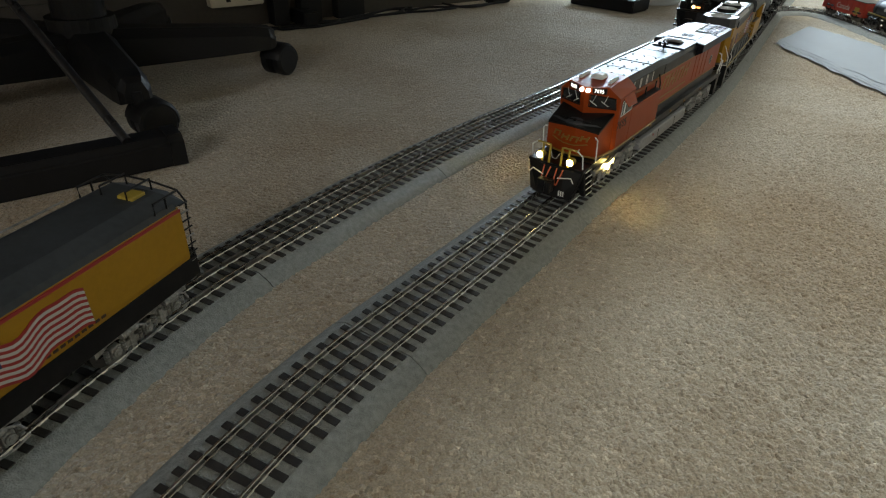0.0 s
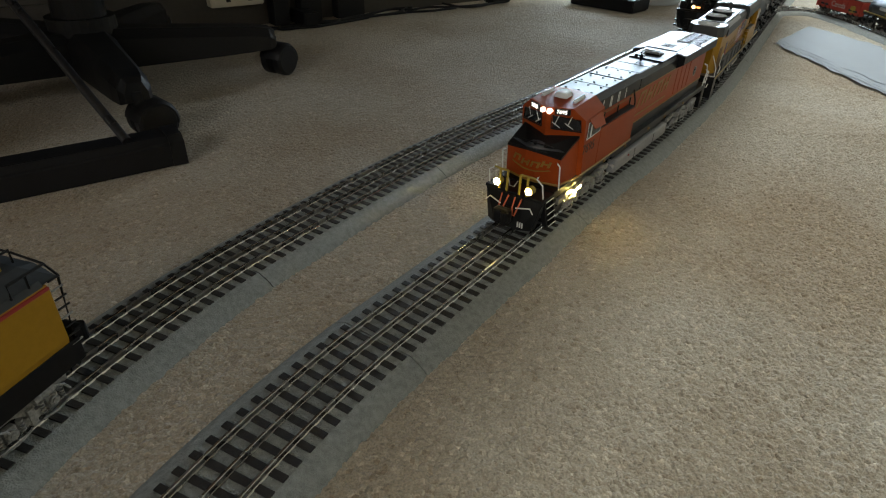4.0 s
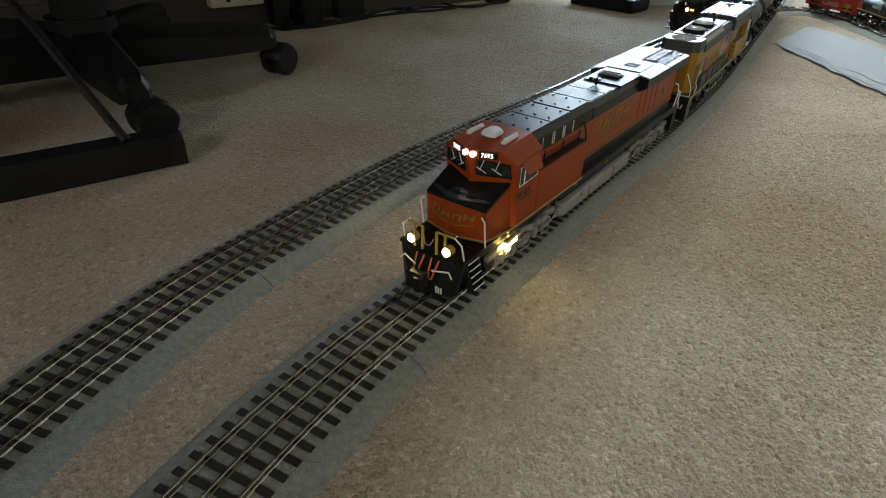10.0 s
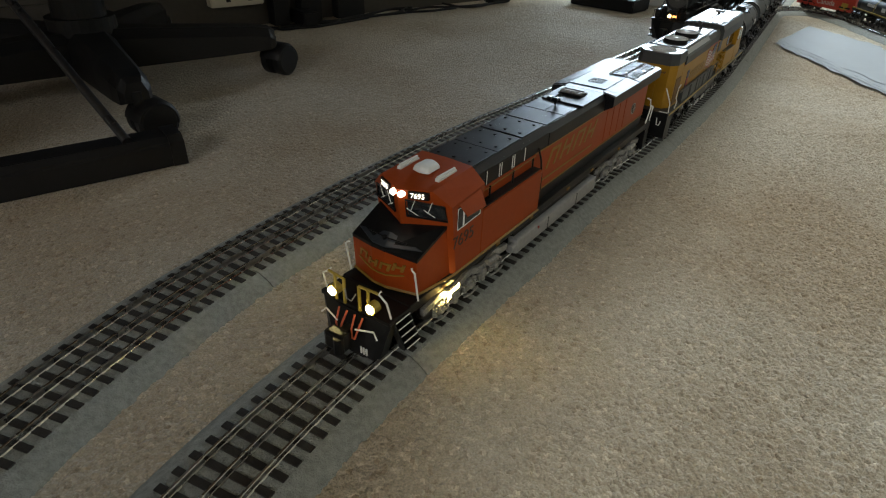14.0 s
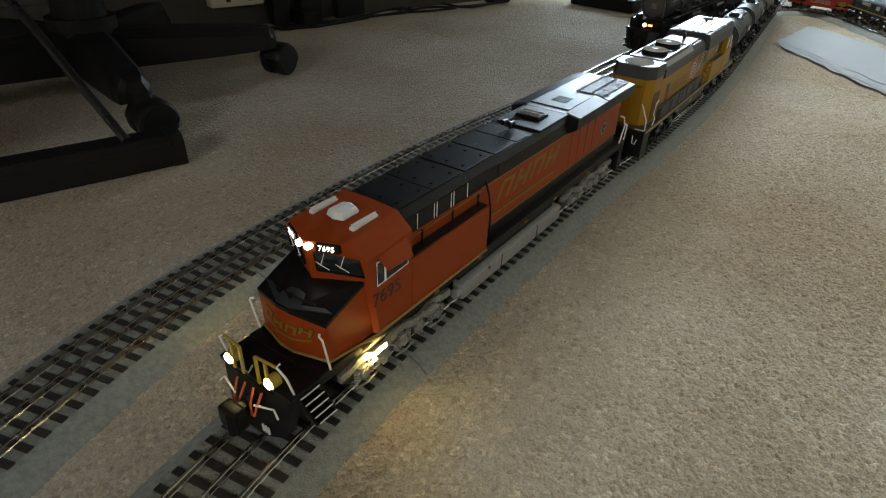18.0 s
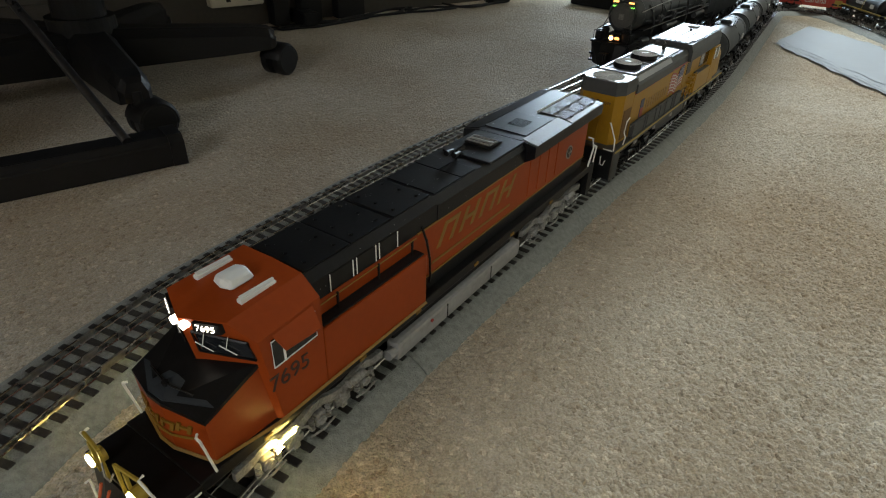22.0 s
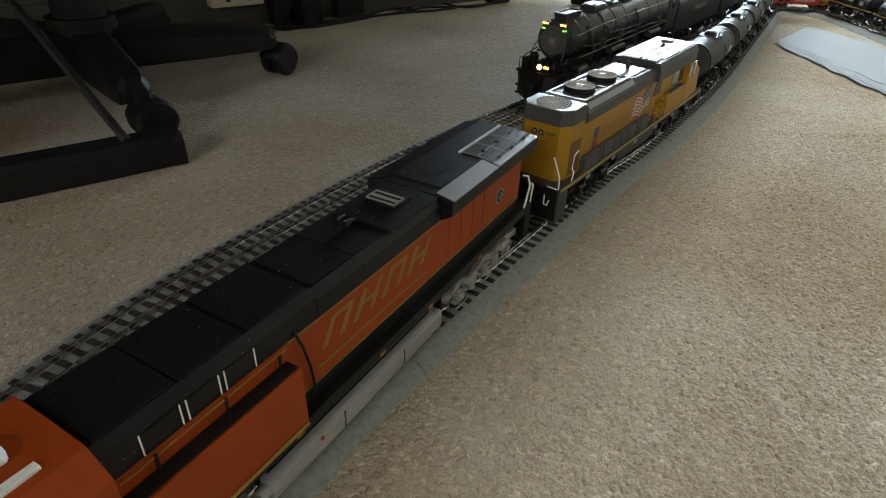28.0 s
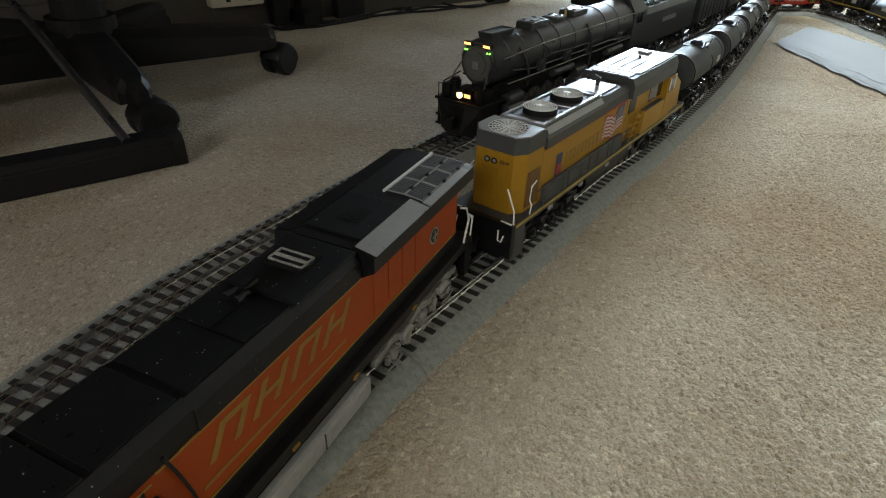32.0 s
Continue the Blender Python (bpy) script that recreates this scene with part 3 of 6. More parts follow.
            hull(bm, [(lean(xx, zz), front(lean(xx, zz), z) - d, z) for xx in (xa, xb) for zz, z in ((za, z0), (zb, z1)) for d in (-0.0004, 0.0004)])
        part("nose_emblem", bm, M["gold"], nose, "gold slanted nose emblem")
    bm = B()
    tube(bm, [(x, front(x, 0.062) - 0.0001, 0.0612 + 9 * x * x) for x in (-0.019, -0.013, -0.006, 0.0, 0.006, 0.013, 0.018)], 0.0006, 5)
    part("emblem_swoosh", bm, M["gold"], nose, "thin gold curved line")
    bm = B()
    for y, z in ((0.0245, 0.0515),):
        tube(bm, [(-0.0265, 0.0282, z), (-0.005, 0.0224, z), (0.005, 0.0224, z), (0.0265, 0.0282, z), (0.0316, 0.06, z), (0.0318, 0.178, z)], 0.0011, 4)
    part("sill_stripe", bm, M["gold"], e, "gold sill stripe")
    # cab
    bm = B()
    hull(bm, mirror([(0.0312, 0.0639, 0.05), (0.0312, 0.093, 0.05), (0.0312, 0.0559, 0.1035), (0.0312, 0.093, 0.1065), (0.0205, 0.0497, 0.1135), (0.0205, 0.093, 0.1155), (0.0, 0.0405, 0.1125), (0.0, 0.093, 0.1162), (0.0, 0.0499, 0.05)]))
    cab = part("cab", bm, M["orange"], e, "orange wide-nose cab")
    for sx in (-1, 1):
        q = lambda u, z, o=0.0: (sx * (0.003 + 0.0265 * u), 0.0405 + 0.45 * (0.003 + 0.0265 * u) + (0.1125 - z) * 0.15 - 0.0006 - o, z)
        bm = B()
        loft(bm, [[q(0.1, 0.0945), q(0.95, 0.0938), q(0.9, 0.1028), q(0.1, 0.1052)], [(p[0], p[1] + 0.004, p[2]) for p in (q(0.1, 0.0945), q(0.95, 0.0938), q(0.9, 0.1028), q(0.1, 0.1052))]])
        part("windshield", bm, M["glass"], cab, "dark windshield pane")
        fr = [q(0.07, 0.0938, 0.0003), q(0.97, 0.093, 0.0003), q(0.92, 0.1035, 0.0003), q(0.07, 0.1059, 0.0003), q(0.07, 0.0938, 0.0003)]
        part("windshield_frame", tube(B(), fr, 0.0007, 5), M["black"], cab, "black window gasket")
        for u in (0.3, 0.68):
            bm = B()
            tube(bm, [q(u, 0.1065, 0.0012), q(u - 0.12, 0.0978, 0.0012)], 0.00028, 4)
            tube(bm, [q(u - 0.2, 0.1002, 0.0013), q(u + 0.04, 0.0955, 0.0013)], 0.0003, 4)
            part("wiper", bm, M["white"], cab, "pale wiper arm")
        # side windows with a drop awning
        bm = B()
        box(bm, min(sx * 0.0305, sx * 0.0318), max(sx * 0.0305, sx * 0.0318), 0.0625, 0.088, 0.0855, 0.1005)
        win = part("side_window", bm, M["glass"], cab, "dark side cab window")
        fr = [(sx * 0.0319, 0.062, 0.085), (sx * 0.0319, 0.0885, 0.0865), (sx * 0.0319, 0.0885, 0.101), (sx * 0.0319, 0.062, 0.1), (sx * 0.0319, 0.062, 0.085)]
        part("window_frame", tube(B(), fr, 0.00035, 5), M["acwhite"], win, "thin pale window frame")
        part("mullion", tube(B(), [(sx * 0.032, 0.0685, 0.0853), (sx * 0.032, 0.0685, 0.1003)], 0.0006, 5), M["white"], win)
        bm = B()
        loft(bm, [[(sx * 0.0315, 0.0635, 0.1028), (sx * 0.0366, 0.066, 0.0955), (sx * 0.0364, 0.066, 0.0948), (sx * 0.0313, 0.0635, 0.102)],
                  [(sx * 0.0315, 0.088, 0.1045), (sx * 0.0372, 0.0868, 0.0948), (sx * 0.037, 0.0868, 0.0941), (sx * 0.0313, 0.088, 0.1037)]])
        part("awning", bm, M["orange"], cab, "orange cab side awning")
    lettering("cab_number", "7695", 0.0125, M["numbers"], cab, Matrix.Translation((0.03135, 0.0705, 0.0755)) @ SIDE_R, "dark road number 7695")
    lettering("cab_number", "7695", 0.0125, M["numbers"], cab, Matrix.Translation((-0.03135, 0.0705, 0.0755)) @ SIDE_R @ pose(0, 0, 0, 0, 180, 0), "dark road number 7695")
    # lights over the windshield
    for sx in (-1, 1):
        bm = B()
        hull(bm, [(sx * x, y + dy, z) for x, y in ((0.0075, 0.0439), (0.019, 0.0491)) for dy in (-0.0016, 0.004) for z in (0.1075, 0.1125)])
        nb = part("number_board", bm, M["black"], cab, "black number board with lit digits")
        ang = math.degrees(math.atan(0.45)) * sx
        lettering("digits", "7695", 0.0046, M["digit"], nb, pose(sx * 0.0132, 0.0443, 0.11, 90, 0, 0) @ pose(0, 0, 0, 0, ang, 0), "lit white road number digits")
        bm = B()
        cyl(bm, (sx * 0.0031, 0.0398, 0.1098), (sx * 0.0031, 0.043, 0.1098), 0.002, 16)
        part("headlight", bm, M["lamp"], cab, "lit round headlight")
        # roof rails and air conditioner
        bm = B()
        box(bm, sx * 0.0152 - 0.0016, sx * 0.0152 + 0.0016, 0.0612, 0.0812, 0.1135, 0.1162, 0.0005)
        box(bm, sx * 0.0152 - 0.0007, sx * 0.0152 + 0.0007, 0.0617, 0.0807, 0.1162, 0.1176, 0.0003)
        part("roof_bar", bm, M["acwhite"], cab, "white roof antenna bar")
    bm = B()
    hull(bm, mirror([(0.0068, 0.064, 0.115), (0.0068, 0.0775, 0.1155), (0.0054, 0.0652, 0.1192), (0.0054, 0.0763, 0.1192), (0.0, 0.0622, 0.1155), (0.0, 0.0795, 0.1158), (0.0, 0.0645, 0.1202), (0.0, 0.0772, 0.1202)]))
    bmesh.ops.bevel(bm, geom=bm.edges[:], offset=0.0008, segments=1, affect="EDGES")
    part("roof_air_conditioner", bm, M["acwhite"], cab, "white roof air conditioner")
    # low side cabinets with black walkway tops
    for sx in (-1, 1):
        bm = B()
        x0, x1 = min(sx * 0.021, sx * 0.0312), max(sx * 0.021, sx * 0.0312)
        box(bm, x0, x1, 0.0935, 0.179, 0.0495, 0.086, 0.0008)
        cabn = part("side_cabinet", bm, M["orange"], e, "orange low equipment cabinet")
        bm = B()
        box(bm, x0 + 0.0012, x1 - 0.0012, 0.095, 0.1775, 0.0862, 0.0872)
        part("cabinet_top", bm, M["plastic"], cabn, "black anti-slip walkway top")
        part("cabinet_rail", tube(B(), [(sx * 0.0255, 0.096, 0.0955), (sx * 0.0255, 0.176, 0.0965)], 0.0004, 5), M["gold"], cabn, "thin gold handrail")
        for y in (0.11, 0.142, 0.172):
            part("rail_stand", tube(B(), [(sx * 0.0255, y, 0.0865), (sx * 0.0255, y, 0.0965)], 0.0008, 5), M["black"], cabn)
    # hood: black foot, orange flank and black roof
    bm = B()
    box(bm, -0.0226, 0.0226, 0.0935, 0.436, 0.0495, 0.0594)
    part("hood_foot", bm, M["black"], e)
    bm = B()
    box(bm, -0.0232, 0.0232, 0.0935, 0.437, 0.0595, 0.0965, 0.0005)
    hood = part("hood_side", bm, M["orange"], e, "orange long hood flank")
    bm = B()
    prism_y(bm, [(-0.0233, 0.0968), (0.0233, 0.0968), (0.0233, 0.1085), (0.019, 0.1128), (-0.019, 0.1128), (-0.0233, 0.1085)], 0.0935, 0.2)
    prism_y(bm, [(-0.0238, 0.0968), (0.0238, 0.0968), (0.0238, 0.1075), (0.0195, 0.112), (-0.0195, 0.112), (-0.0238, 0.1075)], 0.2, 0.312)
    part("hood_top", bm, M["hoodblack"], e, "dusty black long hood roof")
    for sx in (-1, 1):
        for z in (0.0966, 0.0608):
            bm = B()
            box(bm, sx * 0.0233 - 0.0006, sx * 0.0233 + 0.0006, 0.1795, 0.312 if z > 0.09 else 0.436, z - 0.0005, z + 0.0005)
            part("hood_stripe", bm, M["gold"], hood, "gold hood stripe")
        # lettering bars on the flank
        for k, y in enumerate((0.2, 0.225, 0.25, 0.275)):
            bm = B()
            x0, x1 = min(sx * 0.0231, sx * 0.02365), max(sx * 0.0231, sx * 0.02365)

            def bar(ya, yb, za, zb):
                f = lambda yy, zz: yy + 0.6 * (zz - 0.076)
                loft(bm, [[(x, f(ya, za), za), (x, f(yb, za), za), (x, f(yb, zb), zb), (x, f(ya, zb), zb)] for x in (x0, x1)])
            bar(y, y + 0.0038, 0.0765, 0.092)
            bar(y + 0.0138, y + 0.0176, 0.0765, 0.092)
            bar(y + 0.0038, y + 0.0138, 0.0893 - 0.0065 * (k % 2), 0.092 - 0.0065 * (k % 2))
            bar(y, y + 0.025, 0.0675, 0.0692)
            part("flank_emblem", bm, M["gold"], hood, "gold slanted emblem bars")
        for k in range(4):
            bm = B()
            y = 0.324 + k * 0.0165
            box(bm, sx * 0.0232 - 0.0005, sx * 0.0232 + 0.0005, y, y + 0.013, 0.064, 0.094, 0.0003)
            part("hood_door", bm, M["orange"], hood, "orange hood access door")
        bm = B()
        cyl(bm, (sx * 0.0228, 0.4, 0.0765), (sx * 0.0238, 0.4, 0.0765), 0.006, 28)
        rd = part("round_emblem", bm, M["silver"], hood, "round silver emblem")
        bm = B()
        cyl(bm, (sx * 0.0238, 0.4, 0.0765), (sx * 0.0241, 0.4, 0.0765), 0.0047, 24)
        part("emblem_disc", bm, M["black"], rd)
        bm = B()
        box(bm, sx * 0.0242 - 0.0002, sx * 0.0242 + 0.0002, 0.3965, 0.4035, 0.0758, 0.0772)
        box(bm, sx * 0.0242 - 0.0002, sx * 0.0242 + 0.0002, 0.3993, 0.4007, 0.073, 0.08)
        part("emblem_cross", bm, M["silver"], rd)
        # vent openings between pale posts
        for k, (y0, y1) in enumerate(((0.108, 0.1235), (0.1275, 0.1415), (0.1455, 0.16))):
            bm = B()
            box(bm, sx * 0.0233 - 0.0004, sx * 0.0233 + 0.0004, y0, y1, 0.0985, 0.1075)
            vt = part("vent_opening", bm, M["black"], e, "black square vent opening")
            for y in (y0 - 0.0006, y1 + 0.0006):
                part("vent_post", tube(B(), [(sx * 0.0239, y, 0.0978), (sx * 0.0239, y, 0.1078)], 0.00034, 5), M["white"], vt, "pale grab iron")
        part("air_hose", tube(B(), [(sx * 0.0236, 0.1835, 0.1005), (sx * 0.0258, 0.186, 0.09), (sx * 0.0262, 0.189, 0.076), (sx * 0.0255, 0.191, 0.062), (sx * 0.024, 0.192, 0.056)], 0.0008, 6), M["black"], e, "black hose on the flank")
    # roof details
    for k, (y0, y1, mt) in enumerate(((0.0955, 0.128, "roofpanel"), (0.129, 0.161, "roofpanel"), (0.164, 0.198, "roofpanel"))):
        bm = B()
        box(bm, -0.0186, 0.0186, y0, y1, 0.1126, 0.1137, 0.0004)
        rp = part("roof_hatch", bm, M[mt], e, "dark bolted roof hatch")
        bm = B()
        for x in (-0.013, 0.0, 0.013):
            for y in (y0 + 0.006, y1 - 0.006):
                cyl(bm, (x, y, 0.1135), (x, y, 0.1146), 0.0011, 6)
        part("bolt", bm, M["roofpanel"], rp)
    for x0, x1, y0, y1 in ((-0.0185, 0.0185, 0.203, 0.232), (-0.0185, 0.0002, 0.2335, 0.25), (0.001, 0.0185, 0.2335, 0.25)):
        bm = B()
        box(bm, x0, x1, y0, y1, 0.1117, 0.1126, 0.0003)
        part("roof_hatch", bm, M["roofpanel"], e, "dark flat roof hatch")
    bm = B()
    cyl(bm, (0, 0.255, 0.112), (0, 0.255, 0.1185), 0.0011, 8)
    for x, dy in ((-0.003, -1), (0.0, 1), (0.003, -1)):
        cyl(bm, (x, 0.255, 0.1185), (x, 0.255 + dy * 0.008, 0.1185), 0.0009, 8, 0.0021)
    box(bm, -0.0045, 0.0045, 0.2538, 0.2562, 0.1165, 0.118)
    part("air_horn", bm, M["black"], e, "black air horn cluster")
    bm = B()
    box(bm, -0.0165, 0.0225, 0.262, 0.311, 0.1118, 0.1135, 0.0006)
    part("roof_hatch", bm, M["roofpanel"], e, "dark exhaust roof hatch")
    bm = B()
    box(bm, -0.0108, 0.0108, 0.2815, 0.2985, 0.1134, 0.1152, 0.0006)
    ex = part("exhaust_base", bm, M["black"], e)
    bm = B()
    for x0, x1, y0, y1 in ((-0.0102, 0.0098, 0.2832, 0.2838), (-0.0102, 0.0098, 0.2932, 0.2938), (-0.0102, -0.0096, 0.2838, 0.2932), (0.0092, 0.0098, 0.2838, 0.2932), (-0.0096, 0.0092, 0.2875, 0.2891)):
        box(bm, x0, x1, y0, y1, 0.1152, 0.1165, 0.0002)
    part("exhaust_rim", bm, M["silver"], ex, "pale grey rectangular exhaust rim")
    # flared radiator section
    bm = B()
    prof = [(-0.0315, 0.1015), (-0.0235, 0.0965), (0.0235, 0.0965), (0.0315, 0.1015), (0.0315, 0.1102), (0.0185, 0.1128), (-0.0185, 0.1128), (-0.0315, 0.1102)]
    prism_y(bm, prof, 0.313, 0.4435)
    rad = part("radiator_section", bm, M["hoodblack"], e, "black flared radiator housing")
    for sx in (-1, 1):
        n = Vector((0.0026, 0, 0.013)).normalized()
        a, b = Vector((0.0187, 0, 0.1128)), Vector((0.0314, 0, 0.11025))
        bm = B()
        loft(bm, [[(sx * p.x, y, p.z) for p in (a, b, b + n * 0.0006, a + n * 0.0006)] for y in (0.3155, 0.3755)])
        # right wing paler than the left: bluish glare put into its colour
        part("wing_plate", bm, M["greyroof" if sx > 0 else "black"], rad, "sloped radiator wing plate")
        if sx < 0:
            continue
        # mesh grilles on one half of the roof only, beside a white ridge strip
        tilt = lambda x: 0.1128 - max(0, x - 0.0185) * 0.2
        rise = lambda x, y, h: (x, y, tilt(x) + h)
        bm = B()
        loft(bm, [[rise(0.026, y, 0.0), rise(0.0313, y, 0.0), rise(0.0313, y, 0.0009), rise(0.026, y, 0.0009)] for y in (0.3775, 0.4425)])
        part("grille_margin", bm, M["greyroof"], rad, "pale grey margin plate")
        for ky in range(3):
            y0 = 0.3785 + ky * 0.0212
            for kx in range(2):
                x0 = 0.0016 + kx * 0.0122
                xs, ys = (x0, x0 + 0.0114), (y0, y0 + 0.0204)
                bm = B()
                loft(bm, [[rise(xs[0], y, 0.0), rise(xs[1], y, 0.0), rise(xs[1], y, 0.0005), rise(xs[0], y, 0.0005)] for y in ys])
                gp = part("radiator_grille", bm, M["hoodblack"], rad, "slate grey mesh radiator grille")
                bm = B()
                for k in range(9):
                    y = y0 + 0.0012 + k * 0.00213
                    loft(bm, [[rise(xs[0] + 0.0008, yy, 0.0005), rise(xs[1] - 0.0008, yy, 0.0005), rise(xs[1] - 0.0008, yy, 0.0009), rise(xs[0] + 0.0008, yy, 0.0009)] for yy in (y, y + 0.0008)])
                part("grille_bar", bm, M["grillebar"], gp, "slate grey bars")
                bm = B()
                tube(bm, [rise(xs[0], ys[0], 0.0008), rise(xs[1], ys[0], 0.0008), rise(xs[1], ys[1], 0.0008), rise(xs[0], ys[1], 0.0008), rise(xs[0], ys[0], 0.0008)], 0.00045, 4)
                part("grille_rim", bm, M["greyroof"], gp, "pale grey rim")
        bm = B()
        box(bm, -0.0006, 0.0008, 0.3765, 0.4425, 0.1128, 0.1144, 0.0003)
        part("ridge_strip", bm, M["acwhite"], rad, "white ridge strip beside the grilles")
        for x in (0.0134, 0.0256):
            bm = B()
            for k in range(3):
                box(bm, x - 0.0009, x + 0.0009, 0.386 + k * 0.0212, 0.3885 + k * 0.0212, tilt(x), tilt(x) + 0.0022)
            part("grille_hinge", bm, M["black"], rad)
    bm = B()
    box(bm, -0.018, 0.018, 0.322, 0.366, 0.1128, 0.1136, 0.0003)
    rh = part("roof_hatch", bm, M["roofpanel"], e, "dark riveted radiator hatch")
    bm = B()
    for k in range(9):
        box(bm, -0.006, 0.008, 0.3365 + k * 0.0018, 0.3374 + k * 0.0018, 0.1136, 0.114)
    part("hatch_mesh", bm, M["plastic"], rh, "dark mesh panel")
    # front railings and lights
    for sx in (-1, 1):
        rail_post(e, [(sx * 0.0268, 0.002, 0.049), (sx * 0.0262, -0.001, 0.062), (sx * 0.0205, -0.0015, 0.0665), (sx * 0.0205, 0.001, 0.0672)], "white", 0.00065, label="white bent corner handrail")
        rail_post(e, [(sx * 0.0285, 0.0262, 0.049), (sx * 0.0285, 0.0225, 0.0715), (sx * 0.0268, 0.022, 0.0735), (sx * 0.0255, 0.0235, 0.0735)], "white", 0.00065, label="white bent corner handrail")
        rail_post(e, [(sx * 0.0205, -0.0015, 0.0665), (sx * 0.0062, -0.003, 0.0668)], "railyellow", 0.0009, label="dull yellow platform railing")
        for x in (0.0062, 0.0135):
            bm = B()
            box(bm, sx * x - 0.0009, sx * x + 0.0009, -0.0036, -0.0024, 0.0485, 0.0668)
            part("railing_post", bm, M["railyellow"], e, "dull yellow railing post")
        bm = B()
        cyl(bm, (sx * 0.0157, -0.0042, 0.0545), (sx * 0.0157, 0.0015, 0.0545), 0.0038, 16)
        dl = part("ditch_light_housing", bm, M["railyellow"], e, "yellow ditch light housing")
        bm = B()
        cyl(bm, (sx * 0.0157, -0.0052, 0.0545), (sx * 0.0157, -0.004, 0.0545), 0.003, 16)
        part("ditch_light", bm, M["ditch"], dl, "lit yellowish ditch light")
        # looped hoses and levers
        bm = B()
        x = sx * 0.0065
        tube(bm, [(x - 0.002, -0.006, 0.0465), (x - 0.0022, -0.0095, 0.037), (x - 0.0008, -0.0105, 0.0315), (x + 0.0012, -0.0105, 0.0315), (x + 0.0025, -0.0095, 0.037), (x + 0.0045, -0.006, 0.0465)], 0.0007, 6)
        part("brake_hose", bm, M["hose"], e, "orange red hose loop")
        rail_post(e, [(sx * 0.0075, -0.0095, 0.0385), (sx * 0.02, -0.0065, 0.0405), (sx * 0.0235, -0.0075, 0.0365)], "white", 0.0006, name="uncoupling_lever", label="pale uncoupling lever")
        bm = B()
        for k in range(3):
            cyl(bm, (sx * 0.011 + 0.0022 * k, -0.0085, 0.021), (sx * 0.011 + 0.0022 * k, -0.0088, 0.026), 0.0007, 6)
        part("hose_end", bm, M["white"], e)
        # ground light shining on the truck
        bm = B()
        hull(bm, [(sx * 0.0306, 0.056, 0.0315), (sx * 0.0306, 0.0695, 0.0345), (sx * 0.0306, 0.0695, 0.0395), (sx * 0.0306, 0.0575, 0.0365), (sx * 0.029, 0.063, 0.036)])
        part("ground_light", bm, M["step_lamp"], e, "lit yellow white ground light")
        # rear end
        rail_post(e, [(sx * 0.0275, 0.442, 0.049), (sx * 0.0278, 0.449, 0.066), (sx * 0.0262, 0.4475, 0.075), (sx * 0.0245, 0.4405, 0.078)], "white", 0.0008, label="white bent corner handrail")
        rail_post(e, [(sx * 0.0275, 0.4535, 0.042), (sx * 0.0285, 0.4545, 0.066), (sx * 0.025, 0.454, 0.0675), (sx * 0.0285, 0.453, 0.0655)], "white", 0.0008, label="white bent corner handrail")
        rail_post(e, [(sx * 0.017, 0.456, 0.045), (sx * 0.0185, 0.458, 0.034), (sx * 0.0205, 0.457, 0.033), (sx * 0.0215, 0.456, 0.042)], "white", 0.0006, name="brake_hose")
        bm = B()
        box(bm, sx * 0.0255 - 0.003, sx * 0.0255 + 0.003, 0.445, 0.4535, 0.018, 0.047, 0.0005)
        part("rear_steps", bm, M["black"], e)
    bm = B()
    tube(bm, [(-0.0045, -0.004, 0.061), (-0.002, -0.0055, 0.0555), (0.002, -0.0055, 0.0555), (0.0045, -0.004, 0.061)], 0.0005, 5)
    part("safety_chain", bm, M["silver"], e)
    bm = B()
    box(bm, -0.0285, 0.0285, 0.45, 0.4565, 0.02, 0.05, 0.0008)
    part("rear_pilot", bm, M["black"], e)
    return e


# ---------------------------------------------------------------- waving flag decal
def flag(thing, x, y0, y1, z0, z1, flip=1, amp=0.003, slope=0.0):
    """Wavy striped flag on a flank at x; canton at the y1 side when flip is 1."""
    n = 22
    t = 0.0004 if x > 0 else -0.0004
    H = (z1 - z0) / 13

    def wave(u):
        return amp * (math.sin(u * 9.5) + 0.35 * math.sin(u * 21.0)) + slope * u
    for k in range(13):
        bm = B()
        secs = []
        for i in range(n + 1):
            u = i / n
            y = y0 + (y1 - y0) * u
            zb = z0 + H * k + wave(u)
            secs.append([(x, y, zb), (x + t, y, zb), (x + t, y, zb + H), (x, y, zb + H)])
        loft(bm, secs)
        part("flag_stripe", bm, M["redstripe" if k % 2 == 0 else "flagwhite"], thing, "red flag stripe" if k % 2 == 0 else "white flag stripe")
    bm = B()
    secs = []
    for i in range(9):
        u = (0.6 + 0.4 * i / 8) if flip == 1 else 0.4 * i / 8
        y = y0 + (y1 - y0) * u
        zb = z0 + H * 6 + wave(u)
        secs.append([(x + t * 0.5, y, zb), (x + t * 1.6, y, zb), (x + t * 1.6, y, zb + H * 7), (x + t * 0.5, y, zb + H * 7)])
    loft(bm, secs)
    can = part("flag_canton", bm, M["flagblue"], thing, "dark blue flag canton with pale stars")
    bm = B()
    for r in range(5):
        for c in range(5):
            u = (0.64 + 0.33 * c / 4) if flip == 1 else 0.03 + 0.33 * c / 4
            y, z = y0 + (y1 - y0) * u, z0 + H * (6.8 + 1.35 * r) + wave(u)
            cyl(bm, (x + t * 1.6, y, z), (x + t * 2.0, y, z), H * 0.32, 5)
    part("star", bm, M["flagwhite"], can)


